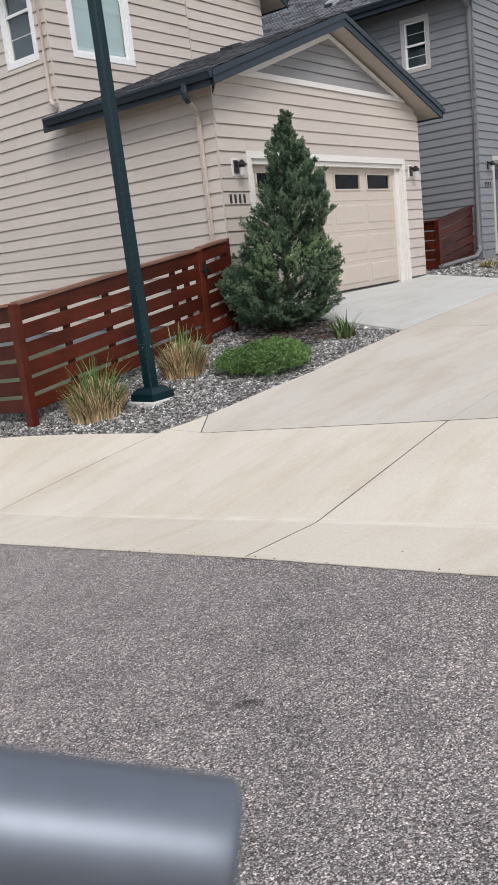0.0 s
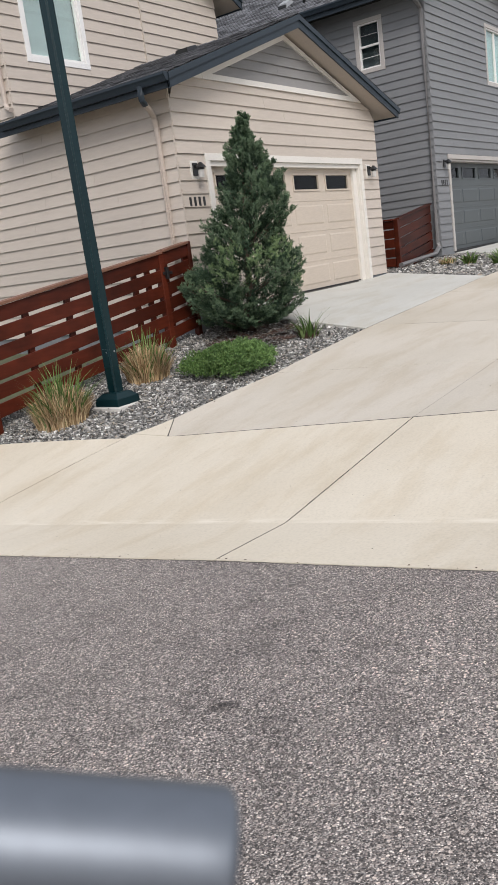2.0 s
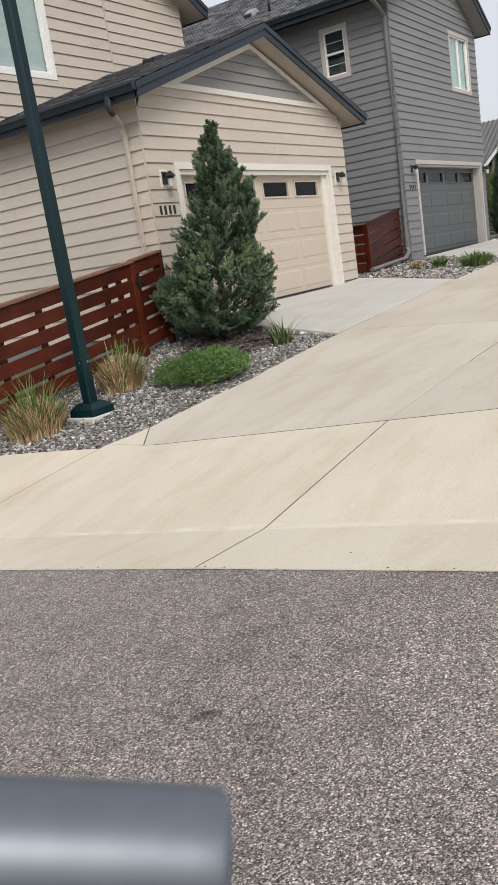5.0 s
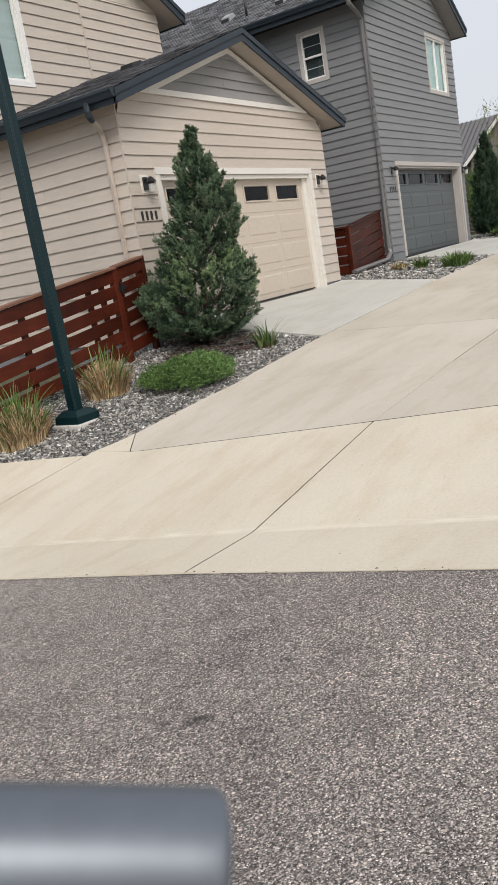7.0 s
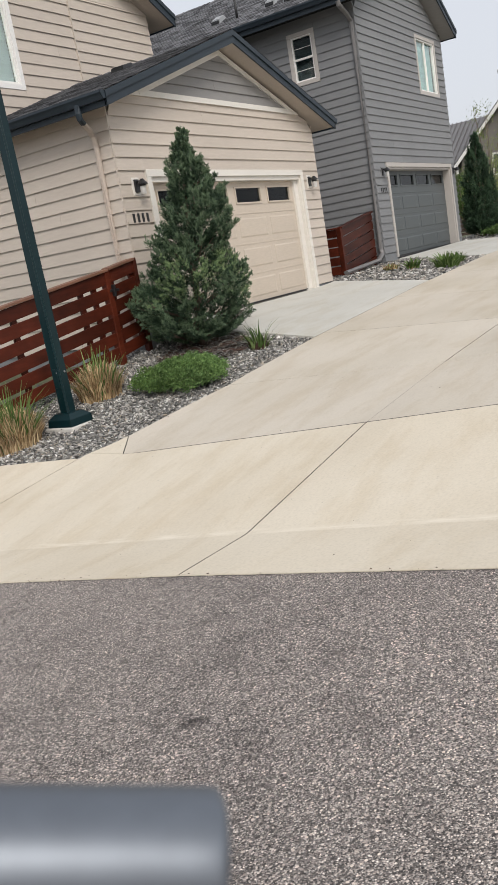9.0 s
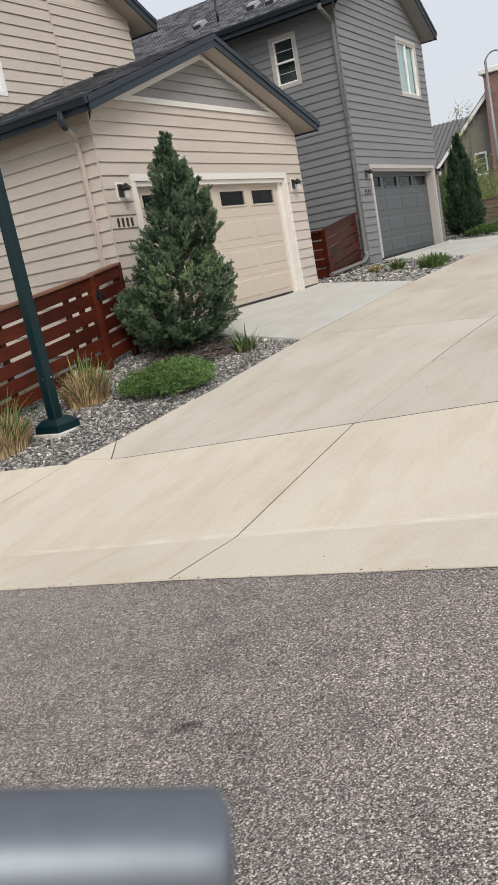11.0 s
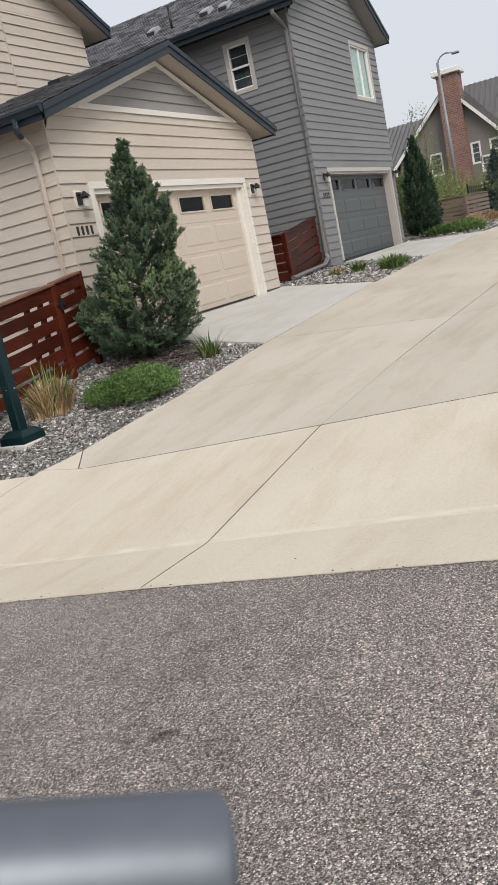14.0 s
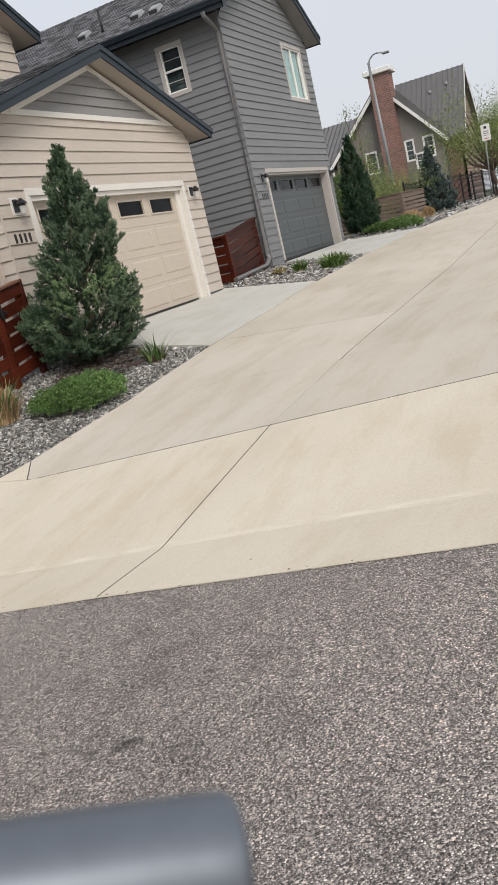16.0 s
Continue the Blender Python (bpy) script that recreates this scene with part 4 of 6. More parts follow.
gutter(16.205, 7.27, 10.72, ze - 0.01, 1, beige)
box_v = bmesh.new()
hexa(box_v, [(12.05, 9.18, 4.22), (12.38, 9.18, 4.34), (12.38, 9.48, 4.34), (12.05, 9.48, 4.22), (12.08, 9.2, 4.37), (12.34, 9.2, 4.44), (12.34, 9.46, 4.44), (12.08, 9.46, 4.37)])
part("roof_vent", box_v, BLACK, beige, "black square roof vent near the ridge")
main_roof = gable_roof(beige, "main_roof", 9.0, 15.76, 7.75, 0.5, YU - 0.42, 17.1, 0.2, SOFFIT, 0.14, 0.25, 25, ridge_cap=False)
wall("main_gable", Face(XL, YU, (1, 0), (0, -1)), 5.86, 6.1, 7.5, [], SHEATH_BEIGE, beige, clip=lambda z: (max(0, (z - 6.1) / 0.5), 5.86 - max(0, (z - 6.1) / 0.5)))
boards(upper, 5.86, 6.1, 7.4, [], BEIGE, w_up, 17, clip=lambda z: ((z - 6.1) / 0.5, 5.86 - (z - 6.1) / 0.5))
# downpipes: dark elbow under the gutter, then a beige pipe down the side wall
downpipe([(8.99, 7.74, 3.16), (8.99, 7.74, 3.05), (9.01, 7.75, 2.99), (9.10, 7.78, 2.94)], beige, FASCIA, "downpipe_elbow")
downpipe([(9.09, 7.777, 2.945), (9.26, 7.83, 2.87), (9.345, 7.87, 2.80), (9.385, 7.88, 2.67), (9.385, 7.88, -0.15)], beige, DOWNPIPE_BEIGE)
downpipe([(9.385, 10.93, 6.05), (9.385, 10.93, 3.62), (9.37, 10.89, 3.54), (9.33, 10.76, 3.49)], beige, DOWNPIPE_BEIGE)

# ---- the dark grey house ----
DX0, DX1, DY = 19.0, 25.2, 7.72
grey = root("house", (22.2, 12.0, 0.2), "dark grey lap-sided two-storey house with a garage", "house")
dfront = Face(DX0, DY, (1, 0), (0, -1))
dside = Face(DX0, DY, (0, 1), (-1, 0))
DW = DX1 - DX0
DDOOR = (0.85, 5.75, 0.22, 2.40)
DRZ, DRS = 8.07, 0.545


def d_clip(z):
    k = max(0.0, (z - 6.0) / 0.53)
    return (min(k, DW / 2 - 0.01), max(DW - k, DW / 2 + 0.01))


dwin_f = (4.02, 5.45, 4.42, 5.76)
dwin_s = (1.12, 1.66, 4.68, 5.68)
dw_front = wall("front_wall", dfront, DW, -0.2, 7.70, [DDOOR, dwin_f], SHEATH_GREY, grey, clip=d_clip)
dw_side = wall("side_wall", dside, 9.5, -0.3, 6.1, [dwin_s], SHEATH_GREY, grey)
wall("right_wall", Face(DX1, DY, (0, 1), (1, 0)), 9.5, -0.3, 6.1, [], SHEATH_GREY, grey)
wall("back_wall", Face(DX0, DY + 9.5, (1, 0), (0, 1)), DW, -0.3, 6.1, [], SHEATH_GREY, grey)
bm = bmesh.new()
box(bm, DX0 + 0.19, DX1 - 0.19, DY + 0.19, DY + 9.2, 3.0, 3.12)
part("upper_floor", bm, ROOM, grey)
bm = bmesh.new()
box(bm, DX0 + 0.19, DX1 - 0.19, DY + 4.4, DY + 4.5, 0.2, 6.0)
part("room_wall", bm, ROOM, grey)
for q in ((DX0 - 0.004, DX0 + 0.83, DY - 0.012, DY + 0.16, -0.4, 0.35), (DX1 - 0.33, DX1 + 0.004, DY - 0.012, DY + 0.16, -0.4, 0.35),
          (DX0 - 0.008, DX0 + 0.16, DY + 0.17, DY + 9.5, -0.4, 0.33)):
    part("foundation", box(bmesh.new(), *q, 0.004), FOUNDATION, grey)
pad_w = [(dwin_f[0] - 0.09, dwin_f[1] + 0.09, dwin_f[2] - 0.09, dwin_f[3] + 0.09)]
boards(dfront, DW, 0.3575, 7.68, [(DDOOR[0] - 0.1, DDOOR[1] + 0.1, -1, 2.5)] + pad_w, GREY_SIDING, dw_front, 31, step=0.1795, clip=d_clip)
boards(dside, 9.5, 0.341, 6.05, [(dwin_s[0] - 0.09, dwin_s[1] + 0.09, dwin_s[2] - 0.09, dwin_s[3] + 0.09)], GREY_SIDING, dw_side, 32, step=0.179)
bm = bmesh.new()
box(bm, DX0 - 0.021, DX0, DY - 0.021, DY, 0.28, 6.0)
part("corner_cap", bm, GREY_SIDING, grey)
casing(dfront, DDOOR[0], DDOOR[1], DDOOR[2], DDOOR[3], 0.105, 0.045, TRIM_GREY, dw_front, bottom=False)
for a0, a1 in ((DDOOR[0] - 0.02, DDOOR[0] + 0.02), (DDOOR[1] - 0.02, DDOOR[1] + 0.02)):
    bm = bmesh.new()
    dfront.box(bm, a0, a1, -0.3, 0.002, DDOOR[2], DDOOR[3])
    part("door_jamb", bm, TRIM_GREY, dw_front)
bm = bmesh.new()
dfront.box(bm, DDOOR[0] + 0.02, DDOOR[1] - 0.02, -0.3, 0.002, DDOOR[3] - 0.05, DDOOR[3] - 0.002)
part("door_head", bm, TRIM_GREY, dw_front)
garage_door(dfront, DDOOR[0] + 0.02, DDOOR[1] - 0.02, DDOOR[2] + 0.01, DDOOR[3] - 0.05, 0.2, grey, DOOR_GREY, "slate grey panelled garage door with a row of windows")
sconce(dfront, 0.45, 2.27, dw_front, GREY_SIDING, "black wall lantern with frosted glass on a grey block")
sconce(dfront, 6.0, 2.30, dw_front, GREY_SIDING, "black wall lantern with frosted glass on a grey block")
number_bars(dfront, 0.22, 1.78, dw_front, BLACK)
window(dfront, *dwin_f, grey, TRIM_GREY, "slider", TEAL_BLIND, "white sliding window with pale teal blinds")
window(dside, *dwin_s, grey, TRIM_GREY, "hung", label="white single-hung window in the grey wall")
d_roof = gable_roof(grey, "roof", 18.48, 25.42, DRZ, DRS, DY - 0.42, DY + 9.9, 0.2, GABLE_GREY, 0.14, 0.25, 35, ridge_cap=True)
dze = DRZ - DRS * 3.47
gutter(18.455, DY - 0.42, DY + 9.9, dze - 0.01, -1, grey)
gutter(25.445, DY - 0.42, DY + 9.9, dze - 0.01, 1, grey)
downpipe([(18.40, 7.80, 5.98), (18.42, 7.80, 5.90), (18.78, 7.78, 5.74), (18.935, 7.775, 5.62), (18.935, 7.775, 0.48), (18.89, 7.74, 0.37), (18.6, 7.72, land(18.6, 7.72) + 0.09), (17.4, 7.70, land(17.4, 7.7) + 0.08), (16.6, 7.68, land(16.6, 7.68) + 0.07)], grey, DOWNPIPE_GREY, w=0.046)
for x, y in ((19.55, 11.6), (19.45, 9.95), (19.3, 9.35)):
    z = DRZ - DRS * (21.95 - x)
    bm = bmesh.new()
    hexa(bm, [(x - 0.17, y - 0.16, z - 0.09), (x + 0.17, y - 0.16, z + 0.09), (x + 0.17, y + 0.16, z + 0.09), (x - 0.17, y + 0.16, z - 0.09),
              (x - 0.13, y - 0.12, z + 0.05), (x + 0.10, y - 0.12, z + 0.17), (x + 0.10, y + 0.12, z + 0.17), (x - 0.13, y + 0.12, z + 0.05)])
    bmesh.ops.recalc_face_normals(bm, faces=bm.faces[:])
    vent = part("roof_vent", bm, VENT, grey, "low grey roof vent with a dark mouth")
    bm = bmesh.new()
    box(bm, x - 0.19, x - 0.10, y - 0.11, y + 0.11, z - 0.07, z + 0.0)
    part("vent_mouth", bm, BLACK, vent)
part("vent_pipe", sweep([(19.3, 10.9, 6.5), (19.3, 10.9, 7.15)], 0.032, 12), BLACK, grey, "black plumbing vent pipe")


# ---- fences ----
def fence_panel(parent, face, a0, a1, base0, base1, height, pitch=0.205, gap=0.044, posts=(), seed=1, wood=STAIN, cap_wood=STAIN_CAP):
    """Horizontal boards under a cap rail, with open gaps between them, that follow the slope from base0 to base1."""
    rng = random.Random(seed)

    def zb(a):
        return base0 + (base1 - base0) * (a - a0) / (a1 - a0)
    rows = [(height - 0.182, height - 0.012)]
    while rows[-1][0] - gap > 0.08:
        z1 = rows[-1][0] - gap
        rows.append((max(0.02, z1 - pitch + gap), z1))
    marks = [a0] + [p for p in posts if a0 < p < a1] + [a1]
    for z0, z1 in rows:
        for p, q in zip(marks, marks[1:]):
            j, k = rng.uniform(-0.004, 0.004), rng.uniform(-0.004, 0.004)
            bm = bmesh.new()
            face.box(bm, p + 0.002, q - 0.002, 0.012, 0.036, zb(p) + z0 + j, zb(p) + z1 + k, lift=zb(q) - zb(p), edge=0.003)
            part("fence_board", bm, wood, parent)
    bm = bmesh.new()
    face.box(bm, a0 - 0.03, a1 + 0.01, -0.075, 0.07, base0 + height - 0.01, base0 + height + 0.025, lift=base1 - base0, edge=0.004)
    part("cap_rail", bm, cap_wood, parent)


def fence_post(parent, face, a, z0, z1, w=0.09, wood=STAIN, o=-0.04):
    bm = bmesh.new()
    face.box(bm, a - w / 2, a + w / 2, o - w / 2, o + w / 2 + 0.006, z0 - 0.15, z1, edge=0.005)
    return part("fence_post", bm, wood, parent)


FX0 = 5.58
fence = root("fence", (7.5, YF, land(7.5, YF)), "red-brown stained horizontal board fence on a slope", "fence")
ff = Face(FX0, YF, (1, 0), (0, -1))
GATE = 3.16
fence_panel(fence, ff, 0.05, GATE, -0.665, -0.265, 1.22, posts=(1.98,), seed=4)
for a in (0.0, GATE):
    zb = -0.67 + 0.13 * a
    fence_post(fence, ff, a, zb - 0.06, zb + 1.225, 0.10, o=0.0)
# battens behind the boards, seen through the gaps
for a in (0.70, 1.37, 2.0, 2.61, 2.88):
    bm = bmesh.new()
    ff.box(bm, a - 0.042, a + 0.042, -0.03, 0.01, -0.64 + 0.128 * a, 0.50 + 0.128 * a)
    part("batten", bm, STAIN, fence)
gate = root("gate", (9.1, YF, -0.25), "red-brown stained board gate with a black latch", "gate")
fence_panel(gate, ff, GATE + 0.07, 3.76, -0.25, -0.165, 1.22, seed=6)
for a in (GATE + 0.11, 3.71):
    bm = bmesh.new()
    ff.box(bm, a - 0.04, a + 0.04, -0.03, 0.01, -0.22 + 0.13 * (a - GATE), 0.95 + 0.13 * (a - GATE))
    part("stile", bm, STAIN, gate)
bm = bmesh.new()
ff.box(bm, GATE - 0.03, GATE + 0.16, 0.06, 0.08, 0.66, 0.70, edge=0.004)
ff.box(bm, GATE + 0.02, GATE + 0.06, 0.05, 0.105, 0.60, 0.76, edge=0.004)
part("latch", bm, BLACK, gate, "black metal gate latch")
fence_post(fence, ff, 3.80, -0.25, 1.08, 0.08, o=0.0)
fs = Face(FX0, YF, (0, 1), (-1, 0))
fence_panel(fence, fs, 0.06, 4.2, -0.675, -0.94, 1.22, posts=(2.1,), seed=8)
for a in (2.1, 4.2):
    fence_post(fence, fs, a, -0.68 - 0.062 * a, 0.54 - 0.062 * a, 0.1, o=0.0)

fence_b = root("fence", (17.8, 7.9, 0.1), "red-brown horizontal board fence between two houses", "fence")
f2 = Face(17.0, 7.90, (1, 0), (0, -1))
fence_panel(fence_b, f2, 0.05, 1.86, -0.02, 0.25, 1.13, gap=0.024, seed=9, cap_wood=STAIN)
fence_post(fence_b, f2, 0.0, -0.05, 1.12, 0.10, o=0.0)
fence_post(fence_b, f2, 1.84, 0.1, 1.36, 0.09, o=-0.05)
f3 = Face(17.0, 7.90, (0, 1), (-1, 0))
fence_panel(fence_b, f3, 0.06, 2.6, -0.02, 0.0, 1.13, gap=0.024, seed=10, cap_wood=STAIN)
fence_post(fence_b, f3, 2.6, 0.0, 1.12, 0.09, o=0.0)

# ---- street lamp by the fence ----
LX, LY = 6.535, 6.645
LZ = -0.70
lamp = root("street_lamp", (LX, LY, LZ), "dark green square tapered lamp post on a flared base", "street lamp")
bm = bmesh.new()
box(bm, LX - 0.21, LX + 0.21, LY - 0.21, LY + 0.21, LZ - 0.2, LZ + 0.02, 0.012)
part("footing", bm, FOOTING, lamp, "pale concrete footing")
bm = bmesh.new()
rings = []
for h, w, c in ((0.02, 0.178, 0.004), (0.10, 0.174, 0.004), (0.108, 0.168, 0.004), (0.160, 0.112, 0.004), (0.165, 0.10, 0.004)):
    ring = []
    for sx, sy in ((-1, -1), (1, -1), (1, 1), (-1, 1)):
        for u, v in ((w, w - c), (w - c, w)) if sx * sy < 0 else ((w - c, w), (w, w - c)):
            ring.append(bm.verts.new((LX + sx * u, LY + sy * v, LZ + h)))
    rings.append(ring)
for a, b in zip(rings, rings[1:]):
    for k in range(8):
        bm.faces.new((a[k], a[(k + 1) % 8], b[(k + 1) % 8], b[k]))
bm.faces.new(rings[-1])
bmesh.ops.recalc_face_normals(bm, faces=bm.faces[:])
part("base_cover", bm, POLE_GREEN, lamp)
bm = bmesh.new()
rings = []
for h, w in ((0.16, 0.066), (2.6, 0.060), (5.4, 0.056)):
    c, g = w * 0.22, w * 0.06
    ring = []
    for q in range(4):
        r = Matrix.Rotation(q * math.pi / 2, 3, "Z")
        for u, v in ((w, -w + c), (w - g, -w + c * 1.6), (w - g, w - c * 1.6), (w, w - c), (w - c * 0.5, w - c * 0.5)):
            ring.append(bm.verts.new(Vector((LX, LY + 0.014 * h, LZ + h)) + r @ Vector((u, v, 0))))
    rings.append(ring)
n = len(rings[0])
for a, b in zip(rings, rings[1:]):
    for k in range(n):
        bm.faces.new((a[k], a[(k + 1) % n], b[(k + 1) % n], b[k]))
bm.faces.new(rings[-1])
bmesh.ops.recalc_face_normals(bm, faces=bm.faces[:])
part("pole", bm, POLE_GREEN, lamp)
for dx, dy, h in ((-0.064, -0.02, 0.62), (0.02, -0.056, 0.62)):
    bm = bmesh.new()
    bmesh.ops.create_icosphere(bm, subdivisions=2, radius=0.012, matrix=Matrix.Translation((LX + dx, LY + dy, LZ + h)))
    part("bolt", bm, GALV, lamp)
bm = bmesh.new()
box(bm, LX - 0.072, LX - 0.058, LY - 0.035, LY + 0.045, LZ + 0.45, LZ + 0.66, 0.004)
part("hand_hole_cover", bm, POLE_GREEN, lamp)
bm = bmesh.new()
bmesh.ops.create_cone(bm, cap_ends=True, segments=20, radius1=0.12, radius2=0.2, depth=0.45, matrix=Matrix.Translation((LX, LY + 0.076, LZ + 5.62)))
part("lantern", bm, FROSTED, lamp)
bm = bmesh.new()
bmesh.ops.create_cone(bm, cap_ends=True, segments=20, radius1=0.24, radius2=0.04, depth=0.16, matrix=Matrix.Translation((LX, LY + 0.076, LZ + 5.92)))
part("cap", bm, POLE_GREEN, lamp)


# ---- plants ----
def leaves(centres, dirs, length, width, rng, fold=0.25):
    """Small folded leaves: each one is a diamond of two triangles."""
    n = len(centres)
    d = dirs / np.linalg.norm(dirs, axis=1, keepdims=True)
    r = rng.normal(size=(n, 3))
    s = np.cross(d, r)
    s /= np.linalg.norm(s, axis=1, keepdims=True) + 1e-9
    u = np.cross(s, d)
    L = (length * rng.uniform(0.6, 1.3, n))[:, None]
    w = (width * rng.uniform(0.7, 1.2, n))[:, None]
    V = np.stack([centres, centres + d * L * 0.5 + s * w + u * w * fold, centres + d * L, centres + d * L * 0.5 - s * w + u * w * fold], 1).reshape(-1, 3)
    F = np.arange(n)[:, None] * 4 + np.array([[0, 1, 2, 3]])
    return V, F


def sprays(points, dirs, rng, per, spread, length, width):
    """Around each point a feather of leaves that fan out along its direction."""
    n = len(points)
    P = np.repeat(points, per, 0)
    D = np.repeat(dirs / np.linalg.norm(dirs, axis=1, keepdims=True), per, 0)
    k = rng.uniform(0, 1, (n * per, 1))
    C = P + D * k * spread + rng.normal(0, spread * 0.16, (n * per, 3))
    return leaves(C, D + rng.normal(0, 0.5, (n * per, 3)), length, width, rng)


def plume(start, axis, length, width, rng, twigs, scales, size):
    """One feathery branch: twigs that leave the axis on both sides and curl upward, set with small scale leaves."""
    a = axis / np.linalg.norm(axis)
    side_ = np.cross(a, rng.normal(size=3))
    side_ /= np.linalg.norm(side_) + 1e-9
    up = np.cross(side_, a)
    t = np.sort(rng.uniform(0.05, 1.0, twigs)) ** 0.85
    sgn = np.where(np.arange(twigs) % 2, 1.0, -1.0)
    reach = width * (1.15 - 0.85 * t) * rng.uniform(0.6, 1.25, twigs)
    root_ = start + a * (t * length)[:, None] + up * (0.12 * length * t ** 2)[:, None]
    way = side_ * sgn[:, None] * 0.8 + a * 0.85 + up * rng.normal(0.12, 0.4, (twigs, 1))
    way /= np.linalg.norm(way, axis=1, keepdims=True)
    k = rng.uniform(0, 1, (twigs, scales, 1))
    P = root_[:, None] + way[:, None] * k * reach[:, None, None] + np.array([0, 0, 0.25]) * (k ** 2) * reach[:, None, None] + rng.normal(0, size * 0.22, (twigs, scales, 3))
    D = way[:, None] + rng.normal(0, 0.45, (twigs, scales, 3)) + np.array([0, 0, 0.2])
    return P.reshape(-1, 3), D.reshape(-1, 3), (0.35 + 0.65 * np.broadcast_to(k, (twigs, scales, 1))).reshape(-1) * np.repeat(0.5 + 0.5 * t, scales)


def conifer(name, x, y, h, r, plumes, rise, size, leaf, tip_leaf, label, category, seed, profile, long=0.3):
    """A cone-shaped evergreen: trunk, limbs and feathery plumes; rise: how steeply the plumes point up."""
    rng = np.random.default_rng(seed)
    z0 = land(x, y)
    tree_ = root(name, (x, y, z0), label, category)
    part("trunk", sweep([(x, y, z0 - 0.1), (x + 0.01, y, z0 + h * 0.4), (x, y + 0.01, z0 + h * 0.95)], [0.05 * h / 3, 0.032 * h / 3, 0.006], 8), BARK, tree_)
    inner, outer = [], []
    for k in range(plumes):
        u = 1 - (1 - (k + rng.uniform(0, 1)) / plumes) ** 0.66
        th = k * 2.39996 + rng.normal(0, 0.3)
        reach = r * np.interp(u, (0, 0.2, 0.4, 0.6, 0.8, 1.0), profile) * (rng.uniform(0.5, 0.75) if k % 4 == 0 else rng.uniform(0.82, 1.1))
        L = min(max(reach, 0.15), long) * rng.uniform(0.8, 1.25)
        d = np.array([math.cos(th), math.sin(th), rise + 1.2 * u * u + rng.normal(0, 0.2)])
        d /= np.linalg.norm(d)
        tip = np.array([x + reach * math.cos(th), y + reach * math.sin(th), z0 + 0.05 + u * h])
        start = tip - d * L
        start[2] = max(start[2], z0 + 0.05)
        P, D, edge = plume(start, d, L, 0.34 * L + 0.05, rng, 12, 16, size)
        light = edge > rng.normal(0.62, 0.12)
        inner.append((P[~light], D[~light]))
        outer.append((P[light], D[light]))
        if k % 12 == 0:
            part("limb", sweep([(x, y, max(z0, start[2] - 0.2 * reach)), tuple(start), tuple(start + d * L * 0.7)], [0.016, 0.011, 0.004], 5), BARK, tree_)
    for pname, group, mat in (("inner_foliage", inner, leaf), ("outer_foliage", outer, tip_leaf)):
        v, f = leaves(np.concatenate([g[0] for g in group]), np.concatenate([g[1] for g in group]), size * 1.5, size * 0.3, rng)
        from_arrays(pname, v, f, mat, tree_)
    return tree_


def grass_clump(name, x, y, r, straw_h, blade_h, n_straw, n_blade, label, category, seed, group="", straw=STRAW, blade=BLADE, flop=0.5, width=0.006, splay=0.55):
    rng = np.random.default_rng(seed)
    z0 = land(x, y)
    clump = root(name, (x, y, z0), label, category, group)

    def blades(n, h, rad, out, w, mat, pname):
        V, F = [], []
        for i in range(n):
            a, q = rng.uniform(0, math.tau), rad * math.sqrt(rng.uniform(0, 1))
            gx, gy = x + q * math.cos(a), y + q * math.sin(a)
            p = np.array([gx, gy, land(gx, gy) - 0.05])
            L = h * rng.uniform(0.55, 1.15)
            b = a + rng.normal(0, 0.7)
            o = np.array([math.cos(b), math.sin(b), 0]) * out * (0.15 + (q / rad) ** 1.5) * rng.uniform(0.4, 1.3)
            L *= 1 - 0.42 * (q / rad) ** 2
            s = np.array([-math.sin(b + rng.normal(0, 0.6)), math.cos(b + rng.normal(0, 0.6)), 0]) * w * rng.uniform(0.7, 1.3)
            k = len(V)
            for t in (0, 0.4, 0.75, 1.0):
                c = p + np.array([0, 0, L * (t - 0.28 * out * t * t)]) + o * L * t * t
                e = s * (1 - t ** 2 * 0.85)
                V += [c - e, c + e]
            F += [(k, k + 1, k + 3, k + 2), (k + 2, k + 3, k + 5, k + 4), (k + 4, k + 5, k + 7, k + 6)]
        from_arrays(pname, V, F, mat, clump)
    if n_straw:
        blades(n_straw, straw_h, r * 0.78, splay, width * 1.2, straw, "dry_growth")
    if n_blade:
        blades(n_blade, blade_h, r * 0.75, flop, width * 1.5, blade, "green_growth")
    return clump


